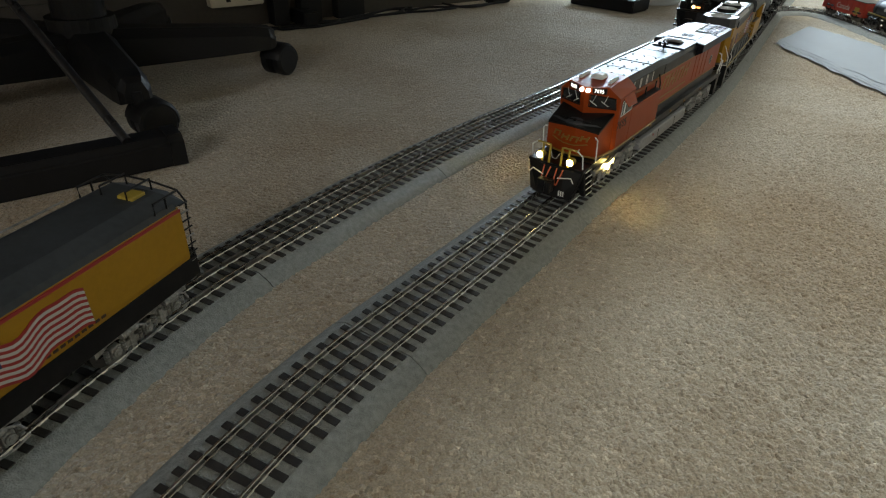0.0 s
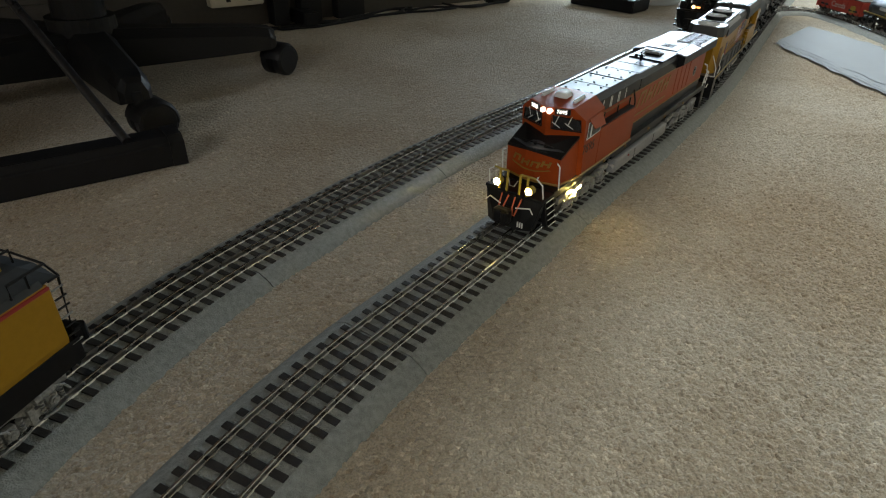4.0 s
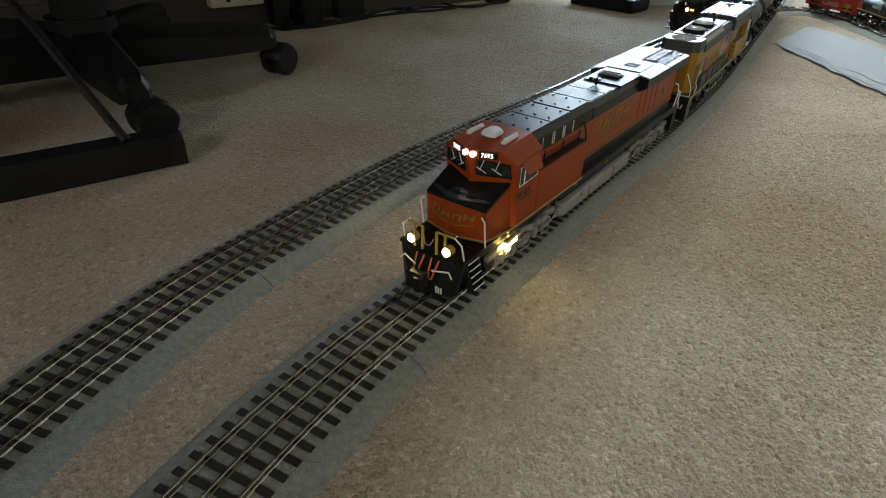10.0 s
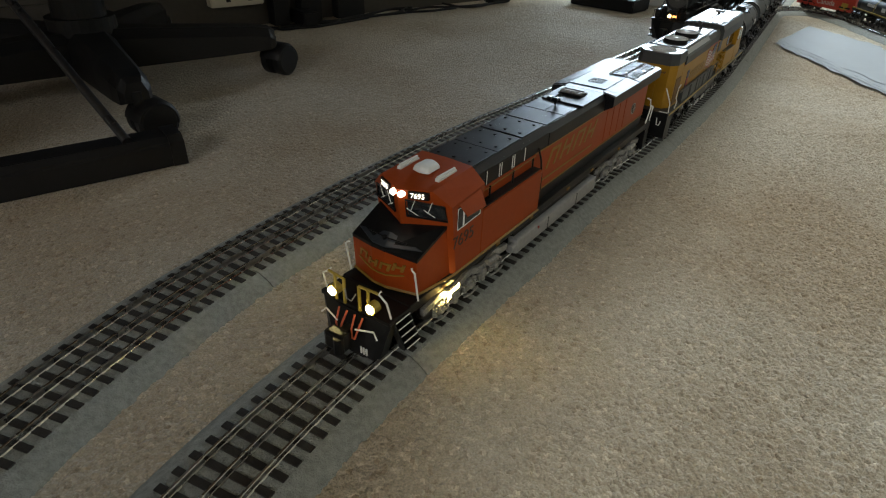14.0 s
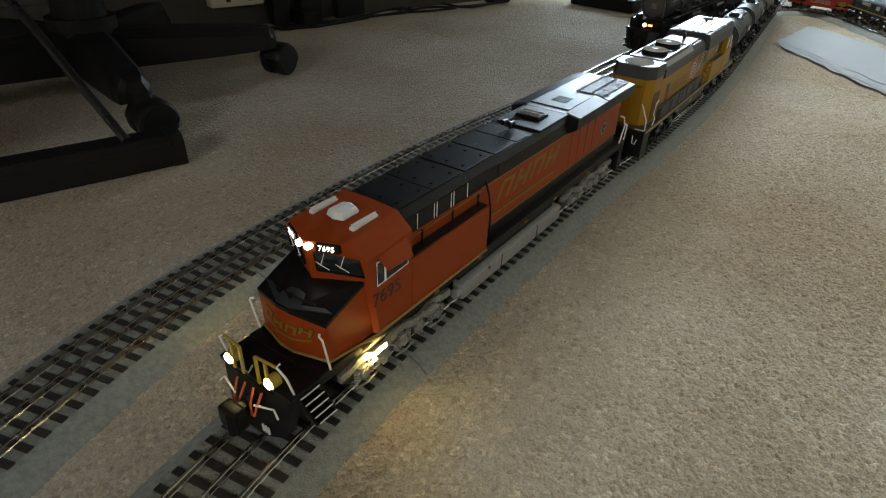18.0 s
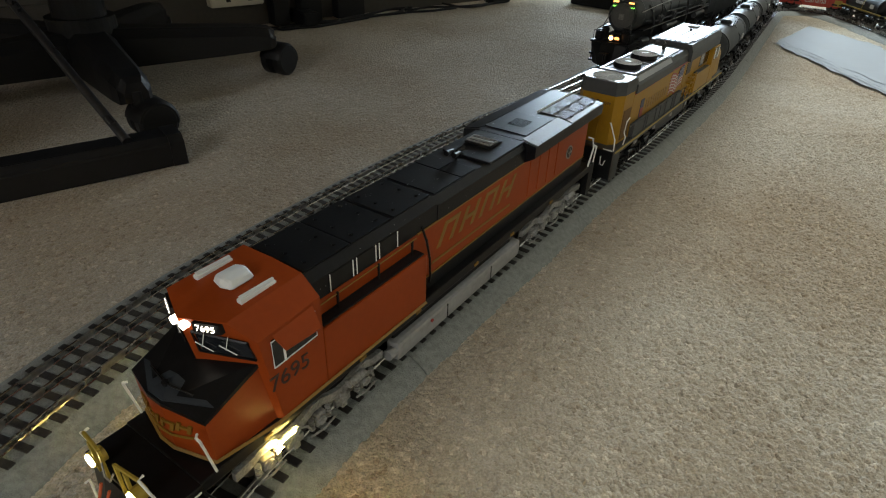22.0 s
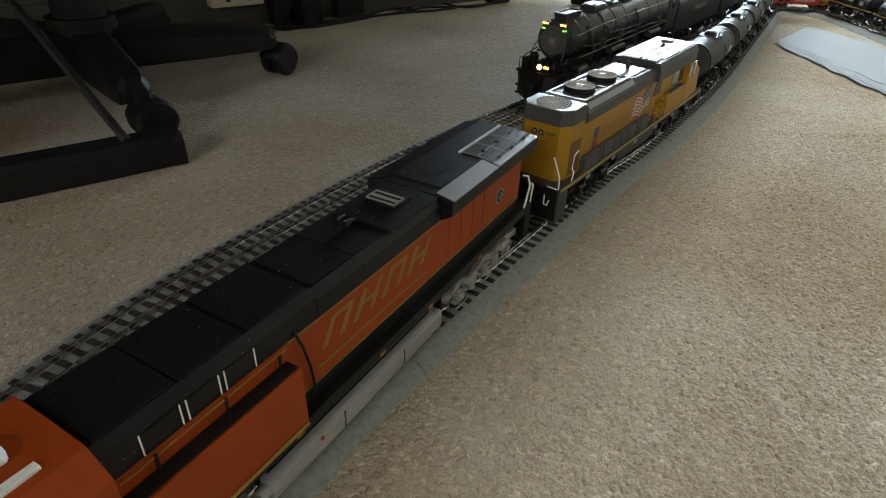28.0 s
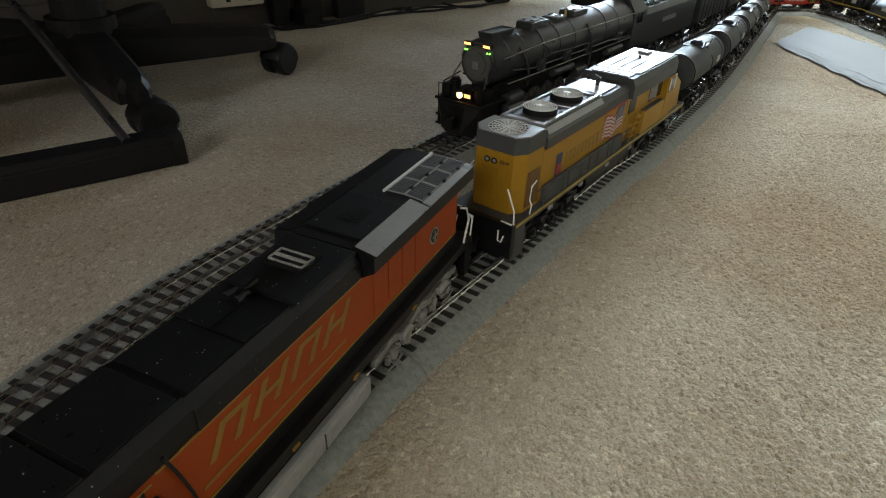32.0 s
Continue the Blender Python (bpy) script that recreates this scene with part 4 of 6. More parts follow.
# ---------------------------------------------------------------- yellow diesel
def yellow_diesel():
    e = empty("diesel_locomotive", "yellow and grey model diesel locomotive running long hood first", "model locomotive", "model locomotives")
    bm = B()
    box(bm, -0.0305, 0.0305, 0.004, 0.41, 0.0435, 0.0495, 0.0008)
    part("frame", bm, M["grey"], e, "grey walkway frame")
    bm = B()
    box(bm, -0.0308, 0.0308, 0.0, 0.006, 0.02, 0.05, 0.0008)
    part("rear_pilot", bm, M["black"], e)
    bm = B()
    box(bm, -0.016, 0.016, 0.03, 0.38, 0.03, 0.044)
    part("underframe", bm, M["black"], e)
    bm = B()
    prism_y(bm, [(-0.024, 0.0435), (-0.0265, 0.03), (-0.02, 0.0195), (0.02, 0.0195), (0.0265, 0.03), (0.024, 0.0435)], 0.145, 0.25)
    part("fuel_tank", bm, M["black"], e)
    truck(e, 0.025, 0.125, 3, mat="black")
    truck(e, 0.275, 0.38, 3, mat="black")
    coupler(e, 0.002, -1)
    coupler(e, 0.408, 1)
    for sx in (-1, 1):
        bm = B()
        box(bm, sx * 0.0307 - 0.0004, sx * 0.0307 + 0.0004, 0.006, 0.405, 0.0465, 0.0485)
        part("sill_stripe", bm, M["railyellow"], e, "thin yellow sill stripe")
        for k in range(5):
            bm = B()
            box(bm, sx * 0.0307 - 0.0008, sx * 0.0307 + 0.0008, 0.06 + k * 0.058, 0.066 + k * 0.058, 0.041, 0.0445)
            part("sill_bracket", bm, M["silver"], e)
    # tapered rear hood and main hood
    body = mirror([(0.0245, 0.05, 0.0495), (0.0245, 0.05, 0.0995), (0.017, 0.0165, 0.0495), (0.017, 0.0165, 0.0995), (0.024, 0.026, 0.0495), (0.024, 0.026, 0.0995)])
    part("rear_hood", hull(B(), body), M["yellow"], e, "yellow tapered rear hood")
    bm = B()
    box(bm, -0.0245, 0.0245, 0.0505, 0.222, 0.0495, 0.096, 0.0004)
    hood = part("hood_side", bm, M["yellow"], e, "yellow long hood flank")
    cap = mirror([(0.0248, 0.051, 0.0998), (0.0248, 0.051, 0.1125), (0.0172, 0.0155, 0.0998), (0.0165, 0.0165, 0.1125), (0.0243, 0.0255, 0.0998), (0.0235, 0.0262, 0.1125)])
    part("rear_roof", hull(B(), cap), M["grey"], e, "grey octagonal rear roof cap")
    bm = B()
    prism_y(bm, [(-0.0262, 0.0962), (0.0262, 0.0962), (0.0262, 0.1045), (0.0205, 0.1125), (-0.0205, 0.1125), (-0.0262, 0.1045)], 0.0515, 0.165)
    prism_y(bm, [(-0.0247, 0.0962), (0.0247, 0.0962), (0.0247, 0.105), (0.021, 0.111), (-0.021, 0.111), (-0.0247, 0.105)], 0.165, 0.222)
    part("hood_roof", bm, M["grey"], e, "grey hood roof")
    bm = B()
    for sx in (-1, 1):
        box(bm, sx * 0.0247 - 0.0004, sx * 0.0247 + 0.0004, 0.0515, 0.3, 0.0948, 0.0962)
    part("red_line", bm, M["redstripe"], hood, "thin red stripe under the roof")
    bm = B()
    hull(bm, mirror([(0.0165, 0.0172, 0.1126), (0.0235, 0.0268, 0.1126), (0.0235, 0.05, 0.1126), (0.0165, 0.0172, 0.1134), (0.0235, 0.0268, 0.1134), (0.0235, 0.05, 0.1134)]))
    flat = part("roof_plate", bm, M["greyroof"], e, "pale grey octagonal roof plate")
    for k in range(1, 7):
        bm = B()
        pts = [(0.0026 * k * math.cos(a), 0.034 + 0.0026 * k * math.sin(a), 0.1137) for a in (2 * math.pi * i / 28 for i in range(29))]
        tube(bm, pts, 0.00035, 4)
        part("fan_ring", bm, M["acwhite"], flat)
    bm = B()
    for k in range(8):
        a = math.pi * k / 8 + 0.2
        tube(bm, [(0.0156 * math.cos(a), 0.034 + 0.0156 * math.sin(a), 0.1139), (-0.0156 * math.cos(a), 0.034 - 0.0156 * math.sin(a), 0.1139)], 0.0003, 4)
    part("fan_spoke", bm, M["acwhite"], flat)
    bm = B()
    cyl(bm, (0, 0.034, 0.1131), (0, 0.034, 0.1135), 0.0156, 28)
    part("fan_well", bm, M["grey"], flat)
    # pale deck and frame round the two radiator fans
    bm = B()
    box(bm, -0.0164, 0.0164, 0.0592, 0.1528, 0.1124, 0.1129)
    part("fan_deck", bm, M["grey"], e, "dark grey fan deck")
    for y in (0.0825, 0.131):
        for x in (-0.0153, 0.0143):
            for d in (-0.0185, 0.0125):
                bm = B()
                box(bm, x - 0.0004, x + 0.0014, y + d, y + d + 0.006, 0.1129, 0.1132)
                part("deck_slot", bm, M["black"], e)
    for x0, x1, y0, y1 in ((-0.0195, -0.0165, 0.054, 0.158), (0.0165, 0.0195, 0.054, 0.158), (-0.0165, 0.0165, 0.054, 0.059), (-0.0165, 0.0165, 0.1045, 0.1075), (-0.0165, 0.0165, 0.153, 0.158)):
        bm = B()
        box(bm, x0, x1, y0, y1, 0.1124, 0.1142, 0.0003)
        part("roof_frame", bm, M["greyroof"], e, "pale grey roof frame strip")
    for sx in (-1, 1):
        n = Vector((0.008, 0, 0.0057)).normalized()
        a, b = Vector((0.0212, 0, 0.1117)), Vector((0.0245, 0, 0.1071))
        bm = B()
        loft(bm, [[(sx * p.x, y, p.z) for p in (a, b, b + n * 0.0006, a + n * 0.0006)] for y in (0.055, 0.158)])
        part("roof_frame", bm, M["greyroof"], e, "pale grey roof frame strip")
    for y in (0.0825, 0.131):
        bm = B()
        cyl(bm, (0, y, 0.1122), (0, y, 0.1178), 0.0142, 36)
        fan = part("roof_fan", bm, M["plastic"], e, "round dark radiator fan with bright hub")
        bm = B()
        cyl(bm, (0, y, 0.1178), (0, y, 0.1187), 0.0034, 20)
        part("fan_hub", bm, M["acwhite"], fan, "pale fan hub")
        for r in (0.0058, 0.0079, 0.01, 0.0121, 0.0139):
            bm = B()
            tube(bm, [(r * math.cos(a), y + r * math.sin(a), 0.1181) for a in (2 * math.pi * i / 32 for i in range(33))], 0.0004, 4)
            part("fan_ring", bm, M["acwhite"], fan)
        bm = B()
        for k in range(9):
            a = math.pi * k / 9
            tube(bm, [(0.0139 * math.cos(a), y + 0.0139 * math.sin(a), 0.1184), (-0.0139 * math.cos(a), y - 0.0139 * math.sin(a), 0.1184)], 0.00025, 4)
        part("fan_spoke", bm, M["acwhite"], fan)
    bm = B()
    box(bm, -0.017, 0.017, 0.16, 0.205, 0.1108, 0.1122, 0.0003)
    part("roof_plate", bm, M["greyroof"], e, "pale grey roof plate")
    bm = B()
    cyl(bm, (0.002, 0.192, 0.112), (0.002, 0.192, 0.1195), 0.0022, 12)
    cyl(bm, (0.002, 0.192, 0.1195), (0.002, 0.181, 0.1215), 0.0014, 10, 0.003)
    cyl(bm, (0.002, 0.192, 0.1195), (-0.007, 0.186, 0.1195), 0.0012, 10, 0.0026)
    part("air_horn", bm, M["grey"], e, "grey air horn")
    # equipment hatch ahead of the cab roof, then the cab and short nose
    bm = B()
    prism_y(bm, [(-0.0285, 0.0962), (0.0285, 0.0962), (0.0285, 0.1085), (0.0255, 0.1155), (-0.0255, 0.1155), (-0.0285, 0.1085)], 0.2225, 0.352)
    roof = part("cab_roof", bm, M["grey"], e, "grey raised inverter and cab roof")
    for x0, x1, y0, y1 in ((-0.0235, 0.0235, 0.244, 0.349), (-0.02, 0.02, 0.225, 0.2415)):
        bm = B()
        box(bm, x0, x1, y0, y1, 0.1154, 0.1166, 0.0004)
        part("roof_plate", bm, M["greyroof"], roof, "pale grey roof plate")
    bm = B()
    for k in range(6):
        box(bm, -0.017 + k * 0.006, -0.0135 + k * 0.006, 0.228, 0.238, 0.1164, 0.1171)
    part("louvre", bm, M["black"], roof)
    for k, x in enumerate((-0.012, -0.001, 0.01)):
        bm = B()
        box(bm, x - 0.0006, x + 0.0006, 0.255, 0.305, 0.1165, 0.1172)
        if k == 1:
            cyl(bm, (x, 0.306, 0.1165), (x, 0.306, 0.119), 0.0018, 8)
        part("roof_seam", bm, M["plastic"], roof)
    bm = B()
    box(bm, -0.011, 0.002, 0.325, 0.337, 0.1165, 0.1186, 0.0008)
    part("antenna_dome", bm, M["silver"], roof, "pale antenna dome")
    bm = B()
    box(bm, -0.0245, 0.0245, 0.2225, 0.326, 0.0495, 0.0962)
    part("cabinet", bm, M["yellow"], e, "yellow electrical cabinet flank")
    bm = B()
    hull(bm, mirror([(0.0305, 0.326, 0.0495), (0.0305, 0.352, 0.0495), (0.0305, 0.326, 0.0962), (0.0305, 0.352, 0.0962)]))
    cab = part("cab", bm, M["yellow"], e, "yellow cab")
    bm = B()
    hull(bm, mirror([(0.029, 0.352, 0.0495), (0.029, 0.352, 0.0955), (0.027, 0.392, 0.0495), (0.026, 0.39, 0.078)]))
    part("nose", bm, M["yellow"], e, "yellow short nose")
    for sx in (-1, 1):
        bm = B()
        box(bm, min(sx * 0.0302, sx * 0.031), max(sx * 0.0302, sx * 0.031), 0.331, 0.346, 0.0795, 0.0945)
        w = part("side_window", bm, M["glass"], cab, "dark cab side window")
        for y in (0.3305, 0.3465):
            part("window_frame", tube(B(), [(sx * 0.0313, y, 0.081), (sx * 0.0313, y, 0.095)], 0.0006, 5), M["white"], w, "pale window frame")
        # grey equipment boxes along the walkway
        for y0, y1 in ((0.054, 0.094), (0.096, 0.136), (0.138, 0.178), (0.18, 0.214)):
            bm = B()
            box(bm, min(sx * 0.0243, sx * 0.0292), max(sx * 0.0243, sx * 0.0292), y0, y1, 0.0495, 0.0635, 0.0008)
            part("walkway_box", bm, M["grey"], e, "grey equipment box on the walkway")
        # yellow stairs and lower cab panel with a grey ledge
        for k in range(4):
            bm = B()
            box(bm, min(sx * 0.0248, sx * 0.0302), max(sx * 0.0248, sx * 0.0302), 0.232 + 0.004 * k, 0.243 + 0.004 * k, 0.0535 + 0.006 * k, 0.0548 + 0.006 * k)
            part("stair_tread", bm, M["yellow"], e, "yellow stair tread")
        for y in (0.2305, 0.2475):
            bm = B()
            prism_x(bm, [(y, 0.0495), (y + 0.0015, 0.0495), (y + 0.0135, 0.0775), (y + 0.012, 0.0775)], sx * 0.0303, sx * 0.0296)
            part("stair_side", bm, M["yellow"], e, "yellow stair stringer")
        bm = B()
        box(bm, min(sx * 0.0248, sx * 0.0304), max(sx * 0.0248, sx * 0.0304), 0.262, 0.3255, 0.0495, 0.0735, 0.0005)
        part("cab_lower_panel", bm, M["yellow"], cab, "yellow lower cab panel")
        bm = B()
        box(bm, min(sx * 0.0248, sx * 0.03), max(sx * 0.0248, sx * 0.03), 0.266, 0.318, 0.0735, 0.0745)
        part("cab_ledge", bm, M["grey"], cab, "grey ledge beside the cab")
        bm = B()
        box(bm, min(sx * 0.0246, sx * 0.0251), max(sx * 0.0246, sx * 0.0251), 0.284, 0.322, 0.078, 0.0948)
        part("cab_side_glass", bm, M["glass"], cab, "dark recessed cab side")
        flag_y = 0.168
        flag(hood, sx * 0.0247, flag_y, flag_y + 0.046, 0.0655, 0.0885, amp=0.003, slope=0.004)
        bm = B()
        box(bm, min(sx * 0.0246, sx * 0.0251), max(sx * 0.0246, sx * 0.0251), 0.075, 0.085, 0.064, 0.084, 0.0002)
        sh = part("shield_emblem", bm, M["flagblue"], hood, "small blue and red shield emblem")
        bm = B()
        box(bm, min(sx * 0.0251, sx * 0.0253), max(sx * 0.0251, sx * 0.0253), 0.076, 0.084, 0.065, 0.0745)
        part("shield_field", bm, M["redstripe"], sh)
        for k in range(9):
            bm = B()
            y = 0.093 + k * 0.0078
            box(bm, min(sx * 0.0246, sx * 0.0249), max(sx * 0.0246, sx * 0.0249), y, y + 0.0052, 0.07, 0.0805)
            part("lettering_bar", bm, M["gold"], hood, "dull gold lettering bar")
        bm = B()
        box(bm, min(sx * 0.0246, sx * 0.025), max(sx * 0.0246, sx * 0.025), 0.228, 0.246, 0.0785, 0.093)
        part("cabinet_grille", bm, M["black"], e)
        # end handrails
        rail_post(e, [(sx * 0.0295, 0.004, 0.049), (sx * 0.0292, 0.003, 0.062), (sx * 0.022, 0.004, 0.0765), (sx * 0.021, 0.0045, 0.0775)], "white", 0.00065, label="white bent corner handrail")
        rail_post(e, [(sx * 0.0295, 0.0285, 0.049), (sx * 0.0312, 0.027, 0.0585), (sx * 0.0292, 0.0265, 0.0625), (sx * 0.0298, 0.0265, 0.0745), (sx * 0.0298, 0.0335, 0.077)], "white", 0.00065, label="white bent corner handrail")
        rail_post(e, [(sx * 0.019, 0.003, 0.05), (sx * 0.029, 0.002, 0.0505)], "white", 0.0007)
        rail_post(e, [(sx * 0.0195, -0.0015, 0.044), (sx * 0.0205, -0.003, 0.036), (sx * 0.0235, -0.003, 0.0355), (sx * 0.0245, -0.0015, 0.0405)], "white", 0.0006, name="brake_hose")
        rail_post(e, [(sx * 0.0302, 0.036, 0.0665), (sx * 0.0302, 0.226, 0.0665)], "grey", 0.0005)
        for k in range(6):
            y = 0.05 + k * 0.034
            rail_post(e, [(sx * 0.0302, y, 0.0495), (sx * 0.0302, y, 0.0665)], "grey", 0.0005, name="handrail_stanchion")
        bm = B()
        box(bm, sx * 0.0275 - 0.003, sx * 0.0275 + 0.003, 0.0025, 0.022, 0.017, 0.044, 0.0005)
        part("rear_steps", bm, M["grey"], e)
        bm = B()
        cyl(bm, (sx * 0.0032 - 0.003, 0.0158, 0.0912), (sx * 0.0032 - 0.003, 0.0172, 0.0912), 0.0018, 14)
        part("rear_headlight", bm, M["greyroof"], e, "unlit rear headlight")
        bm = B()
        tube(bm, [(sx * 0.0032 - 0.003 + 0.0021 * math.cos(a), 0.0158, 0.0912 + 0.0021 * math.sin(a)) for a in (math.pi * k / 7 for k in range(15))], 0.0006, 5)
        part("headlight_ring", bm, M["black"], e, "dark ring round the headlight")
    lettering("hood_number", "8349", 0.0042, M["numbers"], e, pose(0.0093, 0.0163, 0.0912, 90, 0, 0), "small dark road number 8349")
    bm = B()
    box(bm, -0.011, 0.004, 0.0158, 0.0166, 0.052, 0.085, 0.0003)
    part("rear_door", bm, M["yellow"], e, "yellow rear hood door")
    for sx in (-1, 1):
        bm = B()
        hull(bm, [(sx * x, y, z) for x, y in ((0.0248, 0.029), (0.0242, 0.028), (0.025, 0.0475), (0.0244, 0.0475)) for z in (0.053, 0.0835)])
        part("radiator_screen", bm, M["screen"], e, "brownish screen panel")
    return e


# ---------------------------------------------------------------- steam locomotive
def steam_engine():
    e = empty("steam_locomotive", "black articulated steam locomotive model with lit headlight and number boards", "model locomotive", "model locomotives")
    BZ, R = 0.0865, 0.0255
    bm = B()
    secs = []
    for y, r in ((0.03, R * 0.9), (0.0335, R), (0.12, R), (0.126, R * 1.03), (0.2, R * 1.05), (0.29, R * 1.12), (0.36, R * 1.15), (0.385, R * 1.12)):
        secs.append([(r * math.cos(a), y, BZ + r * math.sin(a)) for a in (2 * math.pi * k / 36 for k in range(36))])
    loft(bm, secs)
    part("boiler", bm, M["boiler"], e, "weathered black boiler", smooth=True)
    for y in (0.055, 0.088, 0.126, 0.165, 0.205, 0.245, 0.29, 0.33):
        rr = R * (1.0 if y < 0.12 else 1.06 if y < 0.25 else 1.14) + 0.0004
        bm = B()
        loft(bm, [[(q * math.cos(a), yy, BZ + q * math.sin(a)) for a in (2 * math.pi * k / 36 for k in range(36))] for yy, q in ((y, rr), (y + 0.0022, rr))])
        part("boiler_band", bm, M["boiler"], e, smooth=True)
    bm = B()
    cyl(bm, (0, 0.027, BZ), (0, 0.0305, BZ), R * 0.72, 32)
    cyl(bm, (0, 0.0245, BZ), (0, 0.0275, BZ), R * 0.5, 28)
    fr = part("smokebox_door", bm, M["graphite"], e, "round smokebox door")
    bm = B()
    box(bm, -0.004, 0.004, 0.0236, 0.025, BZ - 0.005, BZ + 0.003, 0.0004)
    part("number_plate", bm, M["silver"], fr, "pale number plate bars")
    # pilot with deck, steps and lower headlight
    bm = B()
    hull(bm, mirror([(0.031, -0.002, 0.051), (0.031, 0.03, 0.05), (0.031, 0.0, 0.042), (0.031, 0.03, 0.03), (0.024, -0.003, 0.018), (0.026, 0.03, 0.018), (0.01, -0.013, 0.018), (0.012, -0.008, 0.05)]))
    part("pilot", bm, M["black"], e, "black cast pilot")
    bm = B()
    box(bm, -0.0315, 0.0315, -0.006, 0.042, 0.0495, 0.0525, 0.0006)
    part("pilot_deck", bm, M["black"], e)
    for sx in (-1, 1):
        bm = B()
        cyl(bm, (sx * 0.0165, 0.012, 0.0525), (sx * 0.0165, 0.012, 0.07), 0.0062, 18)
        cyl(bm, (sx * 0.0165, 0.012, 0.07), (sx * 0.0165, 0.012, 0.0725), 0.0045, 18)
        part("air_pump", bm, M["black"], e, "black air pump on the pilot deck")
        bm = B()
        box(bm, sx * 0.0275 - 0.004, sx * 0.0275 + 0.004, -0.004, 0.006, 0.03, 0.033, 0.0004)
        box(bm, sx * 0.0275 - 0.004, sx * 0.0275 + 0.004, -0.004, 0.006, 0.02, 0.0225, 0.0004)
        box(bm, sx * 0.0275 - 0.0006, sx * 0.0275 + 0.0006, -0.004, 0.0, 0.0205, 0.05)
        part("pilot_step", bm, M["black"], e)
        rail_post(e, [(sx * 0.0285, -0.003, 0.0525), (sx * 0.0285, -0.003, 0.0665), (sx * 0.018, -0.004, 0.0685), (sx * 0.014, 0.006, 0.0695)], "black", 0.0007, label="thin black deck railing")
    bm = B()
    box(bm, 0.0055, 0.0125, -0.0012, 0.0002, 0.0568, 0.0602)
    part("lit_plate", bm, M["board"], e, "glowing orange plate beside the headlight")
    bm = B()
    hull(bm, mirror([(0.012, 0.003, 0.0525), (0.012, 0.022, 0.0525), (0.009, 0.006, 0.064), (0.009, 0.022, 0.064)]))
    part("air_pump_shield", bm, M["black"], e)
    bm = B()
    cyl(bm, (0, -0.0015, 0.0585), (0, 0.006, 0.0585), 0.0055, 20)
    hl = part("headlight_casing", bm, M["black"], e)
    bm = B()
    cyl(bm, (0, -0.003, 0.0585), (0, -0.0014, 0.0585), 0.0033, 20)
    part("headlight", bm, M["amber"], hl, "lit amber headlight")
    for sx in (-1, 1):
        bm = B()
        box(bm, sx * 0.0125 - 0.0052, sx * 0.0125 + 0.0052, 0.0255, 0.031, 0.1045, 0.1088, 0.0004)
        nb = part("number_board", bm, M["black"], e, "slanted lit number board")
        bm = B()
        box(bm, sx * 0.0125 - 0.0042, sx * 0.0125 + 0.0042, 0.0248, 0.0256, 0.1053, 0.1078)
        part("lit_face", bm, M["board"], nb, "glowing amber number face")
        bm = B()
        cyl(bm, (sx * 0.0135, 0.0245, 0.1), (sx * 0.0135, 0.027, 0.1), 0.0008, 10)
        cyl(bm, (sx * 0.0165, 0.0255, 0.1), (sx * 0.0165, 0.028, 0.1), 0.0008, 10)
        part("marker_light", bm, M["green"], e, "lit green marker light")
        rail_post(e, [(sx * 0.026, 0.003, 0.0525), (sx * 0.026, 0.003, 0.068), (sx * 0.02, 0.0245, 0.0755)], "black", 0.0008)
        rail_post(e, [(sx * 0.0265, 0.04, 0.094), (sx * 0.0275, 0.12, 0.0985), (sx * 0.029, 0.25, 0.1), (sx * 0.03, 0.38, 0.1)], "silver", 0.0007, label="thin boiler handrail")
        bm = B()
        box(bm, min(sx * 0.02, sx * 0.0315), max(sx * 0.02, sx * 0.0315), 0.045, 0.375, 0.0655, 0.0675, 0.0005)
        part("running_board", bm, M["black"], e, "black running board")
        part("running_board_edge", tube(B(), [(sx * 0.0317, 0.045, 0.0672), (sx * 0.0317, 0.375, 0.0672)], 0.0006, 5), M["silver"], e)
        for y in (0.05, 0.212):
            bm = B()
            cyl(bm, (sx * 0.0255, y, 0.032), (sx * 0.0255, y + 0.033, 0.032), 0.009, 20)
            cyl(bm, (sx * 0.0255, y + 0.002, 0.0465), (sx * 0.0255, y + 0.031, 0.0465), 0.0062, 18)
            box(bm, sx * 0.0245 - 0.006, sx * 0.0245 + 0.006, y + 0.003, y + 0.03, 0.03, 0.05, 0.001)
            part("cylinder", bm, M["boiler"], e, "black steam cylinder")
        for y0 in (0.098, 0.258):
            wheels = []
            for k in range(4):
                y = y0 + 0.0305 * k
                bm = B()
                loft(bm, [[(sx * x, r * math.cos(a), r * math.sin(a)) for a in (2 * math.pi * i / 28 for i in range(28))] for x, r in ((0.0158, 0.0152), (0.0192, 0.0152))])
                wh = roll_on(part("driving_wheel", bm, M["wheel"], e, "spoked driving wheel", at=pose(0, y, 0.0292)), 0.0152)
                bm = B()
                for i in range(10):
                    a = 2 * math.pi * i / 10
                    tube(bm, [(sx * 0.0196, 0, 0), (sx * 0.0196, 0.013 * math.cos(a), 0.013 * math.sin(a))], 0.0007, 4)
                cyl(bm, (sx * 0.019, 0, 0), (sx * 0.0215, 0, 0), 0.0035, 12)
                part("spoke", bm, M["boiler"], wh)
            bm = B()
            box(bm, sx * 0.0225 - 0.0008, sx * 0.0225 + 0.0008, y0 - 0.004, y0 + 0.0955, 0.0225, 0.0258, 0.0004)
            box(bm, sx * 0.0245 - 0.0007, sx * 0.0245 + 0.0007, y0 - 0.035, y0 + 0.035, 0.0275, 0.03, 0.0004)
            part("side_rod", bm, M["silver"], e, "dull steel side rod")
